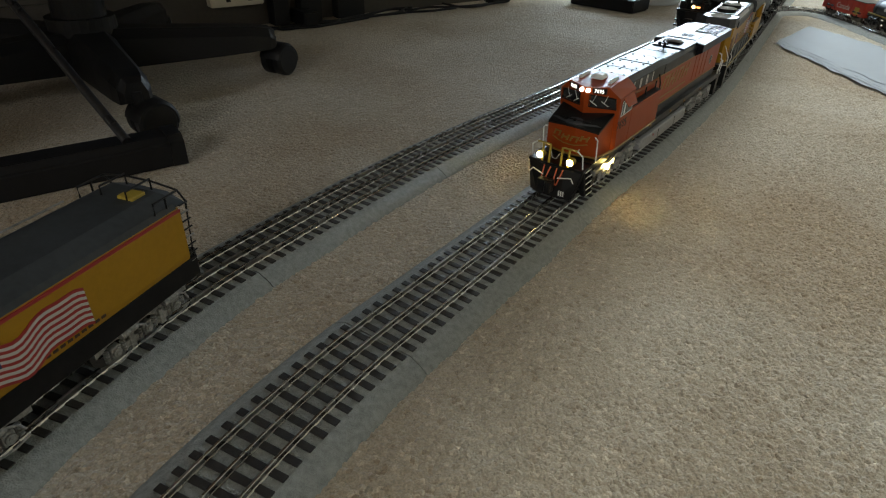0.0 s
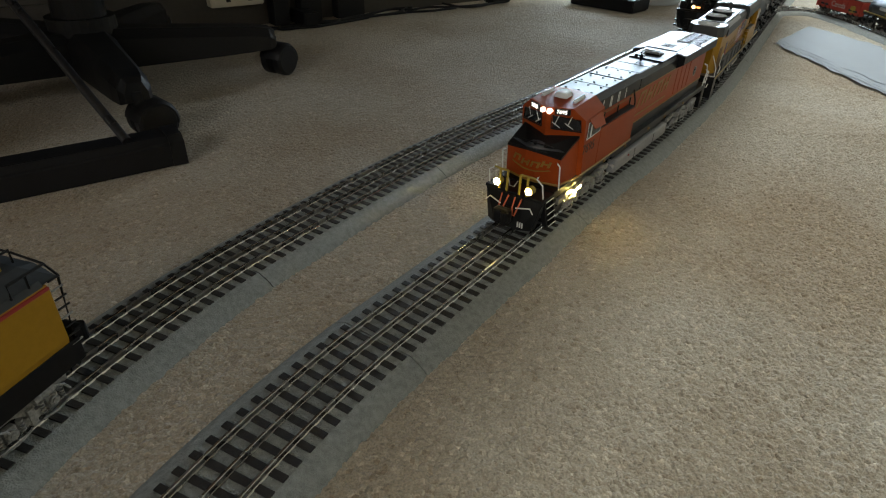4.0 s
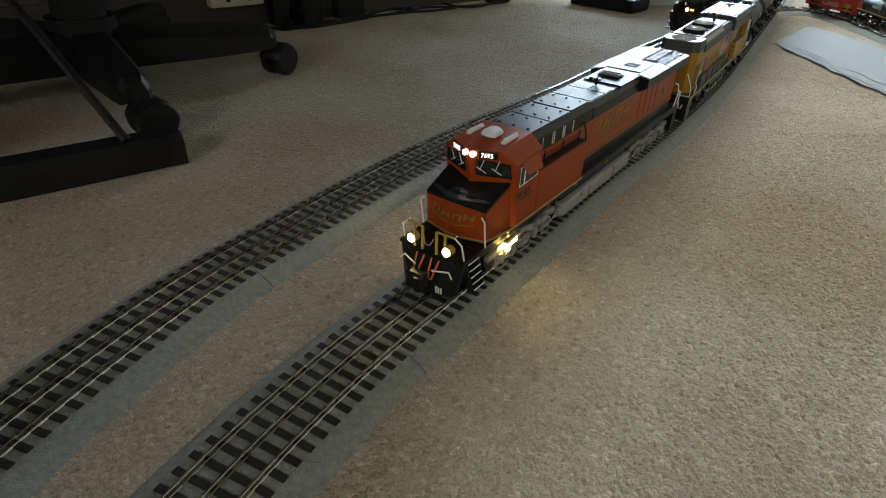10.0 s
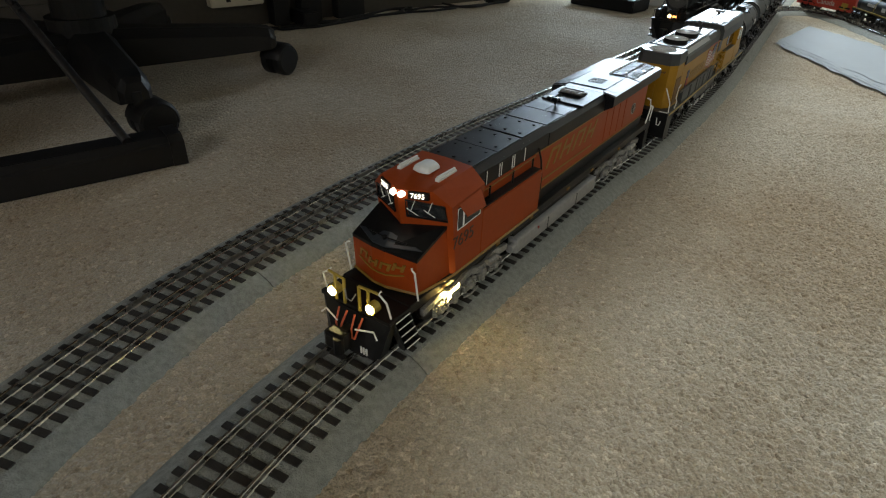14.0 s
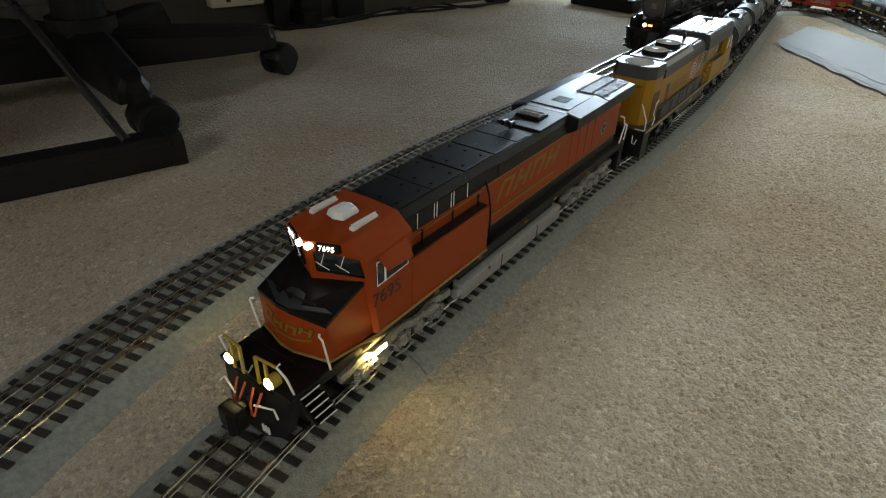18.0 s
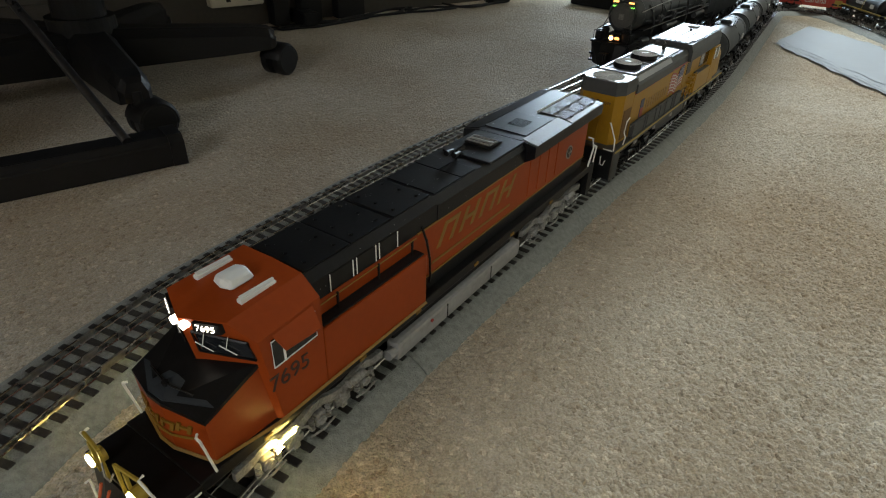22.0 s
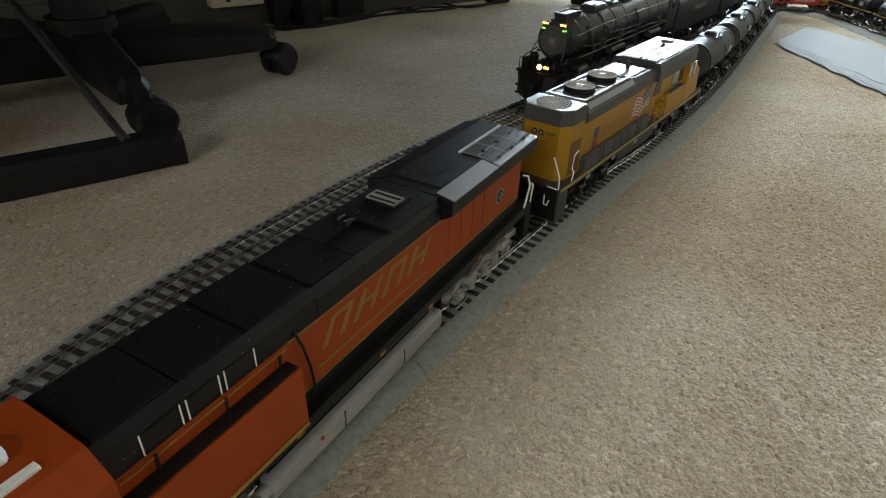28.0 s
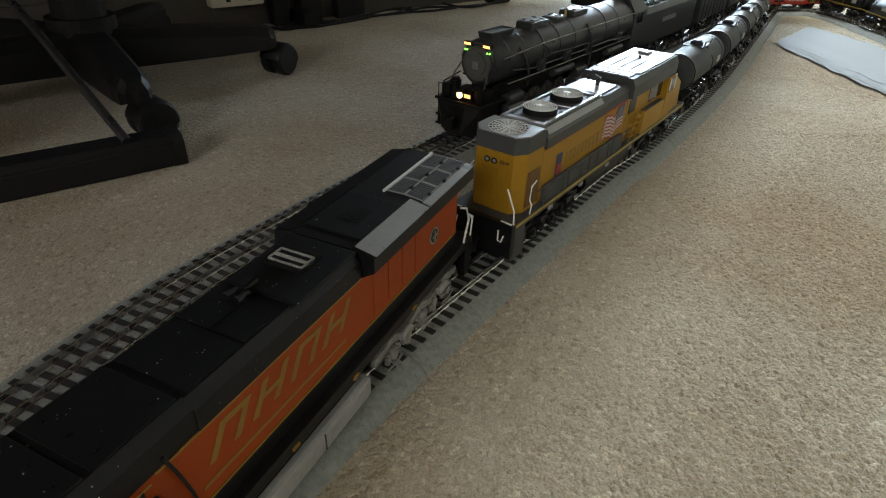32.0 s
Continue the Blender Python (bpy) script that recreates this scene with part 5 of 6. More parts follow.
        for y in (0.15, 0.3):
            part("air_tank", cyl(B(), (sx * 0.0285, y, 0.058), (sx * 0.0285, y + 0.05, 0.058), 0.0048, 14), M["boiler"], e)
    for y in (0.025, 0.06):
        bm = B()
        cyl(bm, (-0.018, y + 0.012, 0.0235), (0.018, y + 0.012, 0.0235), 0.0095, 20)
        part("pilot_wheel", bm, M["wheel"], e)
    # piping, injectors and small fittings along the flanks
    for sx in (-1, 1):
        for pts, r in ((((0.0262, 0.06, 0.078), (0.0285, 0.1, 0.0735), (0.029, 0.2, 0.073), (0.031, 0.3, 0.074), (0.031, 0.37, 0.07)), 0.0011),
                       (((0.0235, 0.075, 0.1), (0.0285, 0.082, 0.088), (0.03, 0.09, 0.07), (0.0275, 0.094, 0.055)), 0.0016),
                       (((0.0245, 0.235, 0.104), (0.031, 0.24, 0.09), (0.0325, 0.244, 0.072), (0.03, 0.248, 0.05)), 0.0016),
                       (((0.0265, 0.13, 0.094), (0.0295, 0.138, 0.084), (0.03, 0.2, 0.081), (0.031, 0.26, 0.081)), 0.0008)):
            part("pipe", tube(B(), [(sx * x, y, z) for x, y, z in pts], r, 6), M["boiler"], e)
        for y in (0.112, 0.175, 0.235, 0.33):
            bm = B()
            box(bm, sx * 0.0288 - 0.003, sx * 0.0288 + 0.003, y, y + 0.014, 0.068, 0.08, 0.0012)
            cyl(bm, (sx * 0.0315, y + 0.007, 0.074), (sx * 0.0328, y + 0.007, 0.074), 0.0034, 12)
            part("lubricator", bm, M["boiler"], e, "small black fitting on the running board")
        for k in range(7):
            y = 0.048 + 0.05 * k
            rr = R * (1.0 if y < 0.12 else 1.06 if y < 0.25 else 1.14)
            part("rail_stanchion", tube(B(), [(sx * (rr - 0.002), y, BZ + 0.0085), (sx * (0.0265 + 0.0105 * (y - 0.04)), y, 0.0955)], 0.0005, 5), M["boiler"], e)
        part("smokebox_brace", tube(B(), [(sx * 0.0245, 0.004, 0.0525), (sx * 0.0215, 0.016, 0.076), (sx * 0.0175, 0.0268, 0.09)], 0.0007, 6), M["graphite"], e)
        bm = B()
        box(bm, sx * 0.023 - 0.0055, sx * 0.023 + 0.0055, 0.002, 0.02, 0.0525, 0.066, 0.0015)
        part("pump_jacket", bm, M["black"], e, "black air pump jacket")
    bm = B()
    for k in range(20):
        a = 2 * math.pi * k / 20
        cyl(bm, (R * 0.66 * math.cos(a), 0.0268, BZ + R * 0.66 * math.sin(a)), (R * 0.66 * math.cos(a), 0.026, BZ + R * 0.66 * math.sin(a)), 0.0009, 6)
    part("door_bolt", bm, M["graphite"], fr)
    part("door_rail", tube(B(), [(R * 0.86 * math.cos(a), 0.0275, BZ + R * 0.86 * math.sin(a)) for a in (math.pi * (0.08 + 0.84 * i / 16) for i in range(17))], 0.0006, 5), M["graphite"], fr)
    # chimneys, domes and walkway on the crown
    bm = B()
    hull(bm, mirror([(0.0075, 0.04, 0.1105), (0.0075, 0.082, 0.1105), (0.0085, 0.038, 0.1165), (0.0085, 0.084, 0.1165)]))
    sk = part("chimney", bm, M["boiler"], e, "black oblong chimney")
    bm = B()
    tube(bm, [(x, y, 0.117) for x, y in ((-0.008, 0.039), (0.008, 0.039), (0.008, 0.083), (-0.008, 0.083), (-0.008, 0.039))], 0.0012, 6)
    part("stack_rim", bm, M["boiler"], sk)
    for y0, y1, h in ((0.118, 0.158, 0.1185), (0.178, 0.202, 0.1165), (0.222, 0.262, 0.119)):
        bm = B()
        box(bm, -0.0115, 0.0115, y0, y1, 0.108, h, 0.003)
        dm = part("sand_dome", bm, M["boiler"], e, "black sand dome", smooth=True)
        # thin pale plate paints the light reflected by the dome top
        bm = B()
        box(bm, -0.0085, 0.0085, y0 + 0.004, y1 - 0.004, h, h + 0.0006)
        part("dome_sheen", bm, M["greyroof"], dm, "pale plate painting the reflection on the dome top")
        bm = B()
        for x in (-0.0055, 0.0055):
            for y in (y0 + 0.009, y1 - 0.009):
                cyl(bm, (x, y, h - 0.0005), (x, y, h + 0.0014), 0.0026, 12)
        part("dome_lid", bm, M["boiler"], dm)
    bm = B()
    cyl(bm, (0.004, 0.212, 0.111), (0.004, 0.212, 0.1205), 0.0017, 10)
    part("whistle", bm, M["railyellow"], e, "brass whistle")
    bm = B()
    hull(bm, mirror([(0.0295, 0.383, 0.05), (0.0295, 0.428, 0.05), (0.0295, 0.383, 0.1), (0.0295, 0.428, 0.1), (0.018, 0.383, 0.116), (0.018, 0.43, 0.116)]))
    cab = part("cab", bm, M["boiler"], e, "black steam engine cab")
    for sx in (-1, 1):
        bm = B()
        box(bm, min(sx * 0.029, sx * 0.0299), max(sx * 0.029, sx * 0.0299), 0.395, 0.415, 0.084, 0.098)
        part("cab_window", bm, M["glass"], cab, "dark cab window")
    bm = B()
    cyl(bm, (0, 0.386, 0.1095), (0, 0.432, 0.1115), 0.019, 24)
    part("cab_roof", bm, M["greyroof"], cab, "rounded grey cab roof", smooth=True)
    bm = B()
    box(bm, -0.014, 0.014, 0.04, 0.43, 0.035, 0.062)
    part("engine_frame", bm, M["black"], e)
    coupler(e, -0.002, -1)
    return e


def tender():
    e = empty("coal_tender", "black coal tender with heaped coal load", "model tender")
    bm = B()
    prism_y(bm, [(-0.0295, 0.042), (0.0295, 0.042), (0.0295, 0.094), (0.025, 0.104), (-0.025, 0.104), (-0.0295, 0.094)], 0.0, 0.275)
    part("body", bm, M["boiler"], e, "black tender body")
    rnd = random.Random(4)
    bm = B()
    for k in range(260):
        y, x = rnd.uniform(0.012, 0.15), rnd.uniform(-0.021, 0.021)
        r = rnd.uniform(0.0018, 0.0034)
        bmesh.ops.create_icosphere(bm, subdivisions=1, radius=r, matrix=Matrix.Translation((x, y, 0.104 + 0.006 * (1 - (x / 0.023) ** 2) + rnd.uniform(-0.001, 0.001))) @ Euler((rnd.random() * 3, rnd.random() * 3, 0)).to_matrix().to_4x4())
    part("coal_load", bm, M["coal"], e, "heap of shiny coal")
    bm = B()
    box(bm, -0.024, 0.024, 0.158, 0.268, 0.104, 0.1055, 0.0005)
    tp = part("deck", bm, M["greyroof"], e, "grey tender deck plate")
    for k in range(6):
        for sx in (-1, 1):
            bm = B()
            box(bm, sx * 0.02 - 0.003, sx * 0.02 + 0.003, 0.166 + k * 0.017, 0.171 + k * 0.017, 0.1055, 0.1075, 0.0005)
            part("hatch_clip", bm, M["black"], tp)
    for sx in (-1, 1):
        for k in range(10):
            bm = B()
            y = 0.1 + k * 0.0068
            box(bm, sx * 0.0296 - 0.0004, sx * 0.0296 + 0.0004, y, y + 0.0045, 0.072, 0.0795)
            part("lettering_bar", bm, M["greyroof"], e, "pale grey lettering bar")
    truck(e, 0.03, 0.11, 3, mat="black")
    truck(e, 0.17, 0.25, 3, mat="black")
    coupler(e, 0.275, 1)
    return e


def hopper(label, mat, L=0.235, top=0.1):
    e = empty("hopper_car", label, "model freight car", "freight cars on the outer track")
    bm = B()
    prism_y(bm, [(-0.0285, 0.042), (0.0285, 0.042), (0.0285, top), (-0.0285, top)], 0.006, L - 0.006)
    body = part("body", bm, M[mat], e)
    for k in range(9):
        for sx in (-1, 1):
            bm = B()
            y = 0.012 + (L - 0.024) * k / 8
            box(bm, sx * 0.0285 - 0.001, sx * 0.0285 + 0.001, y - 0.0015, y + 0.0015, 0.042, top)
            part("rib", bm, M[mat], body)
    bm = B()
    box(bm, -0.026, 0.026, 0.009, L - 0.009, top, top + 0.0015)
    lo = part("top_load", bm, M["greyroof"], e, "pale slatted top")
    for k in range(14):
        bm = B()
        y = 0.014 + (L - 0.028) * k / 13
        box(bm, -0.025, 0.025, y - 0.003, y + 0.003, top + 0.0015, top + 0.004)
        part("slat", bm, M["greyroof"], lo)
    truck(e, 0.02, 0.07, 2, mat="black")
    truck(e, L - 0.07, L - 0.02, 2, mat="black")
    return e


# ---------------------------------------------------------------- freight cars of the inner train
def tank_car(L, top, hw=0.025, paint="tank", trim="tank", label="dark grey model tank car with hatch platform", group="tank cars behind the diesels"):
    e = empty("tank_car", label, "model freight car", group)
    r = hw
    zc = top - r
    bm = B()
    secs = []
    for y, q in ((0.012, 0.55), (0.016, 0.82), (0.021, 0.96), (0.027, 1.0), (L - 0.027, 1.0), (L - 0.021, 0.96), (L - 0.016, 0.82), (L - 0.012, 0.55)):
        secs.append([(r * q * math.cos(a), y, zc + r * q * math.sin(a)) for a in (2 * math.pi * k / 32 for k in range(32))])
    loft(bm, secs)
    part("tank", bm, M[paint], e, "cylindrical tank", smooth=True)
    for y in (0.022, L - 0.034):
        bm = B()
        loft(bm, [[(q * math.cos(a), yy, zc + q * math.sin(a)) for a in (2 * math.pi * k / 32 for k in range(32))] for yy, q in ((y, r + 0.0004), (y + 0.012, r + 0.0004))])
        part("tank_band", bm, M["plastic"], e, "blackish band", smooth=True)
    bm = B()
    cyl(bm, (0, L / 2, top - 0.002), (0, L / 2, top + 0.004), 0.0085, 20)
    cyl(bm, (0, L / 2, top + 0.004), (0, L / 2, top + 0.0055), 0.0065, 20)
    part("manway", bm, M[paint], e, "round manway hatch")
    bm = B()
    box(bm, -0.014, 0.014, L / 2 - 0.017, L / 2 + 0.017, top - 0.0015, top - 0.0003)
    part("hatch_platform", bm, M[trim], e, "hatch platform")
    for sx in (-1, 1):
        for k in (-1, 1):
            rail_post(e, [(sx * 0.014, L / 2 - 0.017, top - 0.001), (sx * 0.0155, L / 2 - 0.017, top + 0.006 + 0.001 * k), (sx * 0.0155, L / 2 + 0.017, top + 0.006 + 0.001 * k), (sx * 0.014, L / 2 + 0.017, top - 0.001)], trim, 0.0006, name="platform_rail")
        rail_post(e, [(sx * 0.012, L / 2 + 0.008, top - 0.001), (sx * (r + 0.001), L / 2 + 0.008, zc + 0.006), (sx * (r + 0.002), L / 2 + 0.008, zc - r * 0.7)], trim, 0.0006, name="ladder")
        bm = B()
        box(bm, sx * (r + 0.0002) - 0.0006, sx * (r + 0.0002) + 0.0006, L * 0.7, L * 0.7 + 0.014, zc - 0.004, zc + 0.004)
        part("lettering_bar", bm, M["flagwhite"], e, "pale lettering panel")
    if trim != paint:
        for sx in (-1, 1):
            bm = B()
            for k in range(6):
                box(bm, sx * (r + 0.0002) - 0.0005, sx * (r + 0.0002) + 0.0005, L * 0.36 + k * 0.0062, L * 0.36 + 0.0045 + k * 0.0062, zc - 0.001, zc + 0.005)
            part("lettering_bar", bm, M["flagwhite"], e, "white lettering bars")
            bm = B()
            box(bm, sx * 0.02 - 0.0015, sx * 0.02 + 0.0015, 0.006, L - 0.006, 0.041, 0.0435, 0.0004)
            part("side_sill", bm, M[trim], e, "yellow side sill")
    bm = B()
    box(bm, -0.02, 0.02, 0.004, 0.05, 0.036, 0.041, 0.0005)
    box(bm, -0.02, 0.02, L - 0.05, L - 0.004, 0.036, 0.041, 0.0005)
    box(bm, -0.004, 0.004, 0.004, L - 0.004, 0.033, 0.038)
    part("underframe", bm, M["black"], e)
    truck(e, 0.018, 0.058, 2, half=0.0235, mat="black", top=0.036)
    truck(e, L - 0.058, L - 0.018, 2, half=0.0235, mat="black", top=0.036)
    coupler(e, 0.005, -1)
    return e


def gondola(L, top):
    e = empty("gondola_car", "red model freight car with white lettering", "model freight car")
    bm = B()
    box(bm, -0.026, 0.026, 0.004, L - 0.004, 0.026, top, 0.0008)
    body = part("body", bm, M["red"], e, "red car body")
    for sx in (-1, 1):
        for k in range(8):
            bm = B()
            y = 0.008 + (L - 0.016) * k / 7
            box(bm, sx * 0.026 - 0.0008, sx * 0.026 + 0.0008, y - 0.001, y + 0.001, 0.026, top)
            part("rib", bm, M["red"], body)
    lettering("lettering", "Canada", top * 0.3, M["flagwhite"], body, Matrix.Translation((0.0272, L * 0.52, top * 0.68)) @ SIDE_R, "white lettering")
    bm = B()
    box(bm, 0.0265, 0.0271, L * 0.78, L * 0.88, top * 0.52, top * 0.78, 0.0003)
    part("emblem", bm, M["railyellow"], body, "yellow emblem")
    bm = B()
    box(bm, -0.026, 0.026, 0.004, L - 0.004, top, top + 0.0012)
    part("rim", bm, M["black"], body)
    truck(e, 0.015, 0.05, 2, half=0.023, mat="black", top=0.034)
    truck(e, L - 0.05, L - 0.015, 2, half=0.023, mat="black", top=0.034)
    return e


# ---------------------------------------------------------------- yellow tail car on the outer track
def tail_car():
    L = 0.26
    e = empty("tender_car", "yellow and grey model car with a painted flag and end railings", "model freight car")
    bm = B()
    prism_y(bm, [(-0.0305, 0.0525), (0.0305, 0.0525), (0.0312, 0.056), (0.0312, 0.0875), (0.03, 0.091), (-0.03, 0.091), (-0.0312, 0.0875), (-0.0312, 0.056)], 0.004, L - 0.012)
    body = part("body", bm, M["yellow"], e, "yellow car side")
    bm = B()
    prism_y(bm, [(-0.0305, 0.0912), (0.0305, 0.0912), (0.029, 0.0948), (0.018, 0.1005), (-0.018, 0.1005), (-0.029, 0.0948)], 0.003, L - 0.014)
    roof = part("roof", bm, M["tank"], e, "dark grey sloped roof")
    bm = B()
    hull(bm, mirror([(0.029, L - 0.014, 0.0912), (0.018, L - 0.014, 0.1005), (0.0285, L - 0.004, 0.0912), (0.016, L - 0.004, 0.0965)]))
    part("roof_end", bm, M["tank"], roof)
    for sx in (-1, 1):
        bm = B()
        box(bm, sx * 0.0309 - 0.0006, sx * 0.0309 + 0.0006, 0.004, L - 0.012, 0.0885, 0.0902)
        part("red_line", bm, M["redstripe"], body, "thin red stripe under the roof")
        bm = B()
        box(bm, sx * 0.0295 - 0.0015, sx * 0.0295 + 0.0015, 0.004, L - 0.006, 0.0375, 0.0525, 0.0004)
        part("sill", bm, M["black"], e)
        if sx < 0:
            part("roof_rail", tube(B(), [(sx * 0.0175, 0.02, 0.104), (sx * 0.0175, L - 0.05, 0.104)], 0.0007, 5), M["silver"], roof, "thin roof handrail")
        flag(body, sx * 0.0313, 0.084, 0.17, 0.0585, 0.083, flip=-1, amp=0.0034, slope=-0.003)
        # end railings
        y = L - 0.008
        rail_post(e, [(sx * 0.0295, y, 0.047), (sx * 0.0295, y + 0.004, 0.092), (sx * 0.0295, y - 0.001, 0.102), (sx * 0.0295, y - 0.022, 0.102), (sx * 0.0295, y - 0.022, 0.094)], "black", 0.0008, label="dark end railing")
        for k in range(8):
            rail_post(e, [(sx * 0.0305, y - 0.003, 0.05 + k * 0.006), (sx * 0.0305, y + 0.004, 0.05 + k * 0.006)], "silver" if k % 3 == 0 else "black", 0.0006, name="ladder_rung")
        rail_post(e, [(sx * 0.0295, y - 0.012, 0.094), (sx * 0.0295, y - 0.012, 0.102)], "black", 0.0007)
        rail_post(e, [(sx * 0.01, y - 0.022, 0.1), (sx * 0.01, y - 0.022, 0.1065), (sx * 0.01, y - 0.002, 0.1065), (sx * 0.01, y - 0.002, 0.096)], "black", 0.0007)
    rail_post(e, [(-0.0295, L - 0.009, 0.102), (-0.01, L - 0.009, 0.1045), (0.01, L - 0.009, 0.1045), (0.0295, L - 0.009, 0.102)], "black", 0.0007, label="dark end railing")
    bm = B()
    box(bm, 0.002, 0.014, L - 0.03, L - 0.019, 0.0985, 0.1025, 0.0008)
    part("hatch", bm, M["railyellow"], roof, "yellow roof hatch")
    bm = B()
    box(bm, -0.018, 0.018, 0.01, L - 0.01, 0.034, 0.046)
    part("underframe", bm, M["black"], e)
    bm = B()
    for k in range(12):
        box(bm, 0.0312, 0.0316, 0.125 + k * 0.0045, 0.128 + k * 0.0045, 0.0558, 0.0574)
    part("lettering_bar", bm, M["numbers"], body, "small dark lettering bars")
    truck(e, 0.03, 0.125, 3)
    truck(e, 0.166, 0.242, 3)
    coupler(e, L - 0.006, 1)
    return e


# ---------------------------------------------------------------- edge of the room
def slab(name, a, b, thick, z0, z1, mat, label, category):
    """An upright slab whose front runs from a to b."""
    a, b = Vector((*a, 0)), Vector((*b, 0))
    d = (b - a).normalized()
    n = Vector((-d.y, d.x, 0))
    bm = B()
    loft(bm, [[p + Vector((0, 0, z)) for p in (a, b, b + n * thick, a + n * thick)] for z in (z0, z1)])
    return tagged(part(name, bm, mat), label, category, kind="structure")


WA, WD = Vector((-0.43, 1.315, 0)), Vector((0.77, 0.638, 0))
W0, W1 = WA - WD * 2.6, WA + WD * 1.0
# wall and baseboard get the shade as a dark colour
slab("wall_slanted", W0.xy, W1.xy, 0.1, 0, 2.4, M["panel"], "wall behind the cables, its shade painted dark brown", "wall")
WN = Vector((0.638, -0.77, 0))
slab("baseboard", (W0 + WN * 0.013).xy, (W1 + WN * 0.013).xy, 0.012, 0, 0.07, M["panel"], "baseboard, its shade painted dark brown", "baseboard")


def on_wall(u, out, z):
    p = WA + WD * u + WN * out
    return Vector((p.x, p.y, z))


def wall_box(bm, u0, u1, o0, o1, z0, z1):
    hull(bm, [on_wall(u, o, z) for u in (u0, u1) for o in (o0, o1) for z in (z0, z1)])
    bmesh.ops.bevel(bm, geom=bm.edges[:], offset=0.002, segments=2, affect="EDGES")
    return bm


M["beige"] = material("beige_plastic", (0.52, 0.47, 0.38), 0.5, grain=0.06, scale=30)
M["cable"] = material("black_rubber_cable", (0.009, 0.009, 0.01), 0.55, spec=0.2, grain=0.2, scale=60)
bm = wall_box(B(), -0.09, 0.02, 0.013, 0.04, 0.045, 0.1)
strip = tagged(part("power_strip", bm, M["beige"]), "beige power strip with sockets on the wall", "power strip")
for u in (-0.055, -0.01):
    part("socket", wall_box(B(), u - 0.006, u + 0.008, 0.036, 0.0412, 0.052, 0.082), M["black"], strip, "dark socket")
for u0, u1, o1, h, lab in ((0.1, 0.15, 0.045, 0.05, "black power adapter beside the wall"), (0.19, 0.26, 0.045, 0.05, "black plug-in power adapter near the baseboard"), (0.035, 0.07, 0.05, 0.06, "tall black power adapter beside the power strip"), (0.085, 0.12, 0.085, 0.028, "small black cable connector on the carpet")):
    tagged(part("power_adapter", wall_box(B(), u0, u1, 0.016, o1, 0.0005, h), M["plastic"]), lab, "power adapter", "power adapters")
bm = wall_box(B(), 0.64, 0.7, 0.035, 0.075, 0.0005, 0.025)
tagged(part("power_adapter", bm, M["plastic"]), "black power adapter among the cables", "power adapter", "power adapters")
rnd = random.Random(11)
for pts, lab in ((((-0.62, 1.06), (-0.52, 1.16), (-0.46, 1.215), (-0.43, 1.25), (-0.385, 1.262), (-0.36, 1.272)), "black power cable lying on the carpet"),
                 (((-0.33, 1.30), (-0.29, 1.345), (-0.25, 1.372), (-0.22, 1.40), (-0.18, 1.435), (-0.13, 1.49), (-0.11, 1.56)), "black power cable snaking along the wall"),
                 (((-0.36, 1.275), (-0.31, 1.318), (-0.26, 1.352), (-0.235, 1.40), (-0.19, 1.46), (-0.15, 1.525), (-0.10, 1.53), (-0.06, 1.572), (0.0, 1.588), (0.06, 1.622), (0.105, 1.66), (0.14, 1.69)), "long black cable along the wall"),
                 (((-0.16, 1.53), (-0.125, 1.545), (-0.10, 1.565), (-0.125, 1.585), (-0.16, 1.565), (-0.165, 1.545)), "small coil of black cable"),
                 (((-0.06, 1.66), (-0.02, 1.63), (0.02, 1.595), (0.06, 1.605), (0.11, 1.665)), "black cable crossing another cable"),
                 (((-0.62, 1.0), (-0.545, 1.08), (-0.52, 1.0), (-0.58, 0.96), (-0.68, 0.99)), "black cable looping beside the chair base"),
                 (((-0.40, 1.245), (-0.375, 1.272), (-0.345, 1.262), (-0.315, 1.285), (-0.285, 1.30), (-0.262, 1.325), (-0.225, 1.37), (-0.19, 1.415)), "thin black cable tangled near the adapters"),
                 (((-0.45, 1.20), (-0.405, 1.225), (-0.37, 1.25), (-0.35, 1.29), (-0.31, 1.33), (-0.275, 1.36)), "thin black cable running to the power strip"),
                 (((-0.20, 1.43), (-0.165, 1.45), (-0.13, 1.475), (-0.10, 1.50), (-0.055, 1.52), (-0.02, 1.55), (0.01, 1.575)), "thin black cable in front of the wall")):
    P = [Vector((x, y, 0.0032)) for x, y in pts]
    out = []
    for i in range(len(P) - 1):
        a, b, c, d = P[max(i - 1, 0)], P[i], P[i + 1], P[min(i + 2, len(P) - 1)]
        for k in range(8):
            u = k / 8
            out.append(0.5 * (2 * b + (c - a) * u + (2 * a - 5 * b + 4 * c - d) * u * u + (3 * b - a - 3 * c + d) * u ** 3))
    out.append(P[-1])
    bm = tube(B(), out, 0.0027, 8)
    tagged(part("cable", bm, M["cable"], smooth=True), lab, "cable", "cables along the wall")

# flat dark case with a printed top, and a rounded white box behind it
case = empty("flat_case", "flat black case with a coloured printed top on the carpet", "case")
ax = Vector((0.1335, -0.1215, 0)).normalized()
an = Vector((-ax.y, ax.x, 0))


def case_box(u0, u1, v0, v1, z0, z1, bev=0.002):
    o = Vector((0.322, 1.722, 0))
    bm = hull(B(), [o + ax * u + an * v + Vector((0, 0, z)) for u in (u0, u1) for v in (v0, v1) for z in (z0, z1)])
    if bev:
        bmesh.ops.bevel(bm, geom=bm.edges[:], offset=bev, segments=2, affect="EDGES")
    return bm


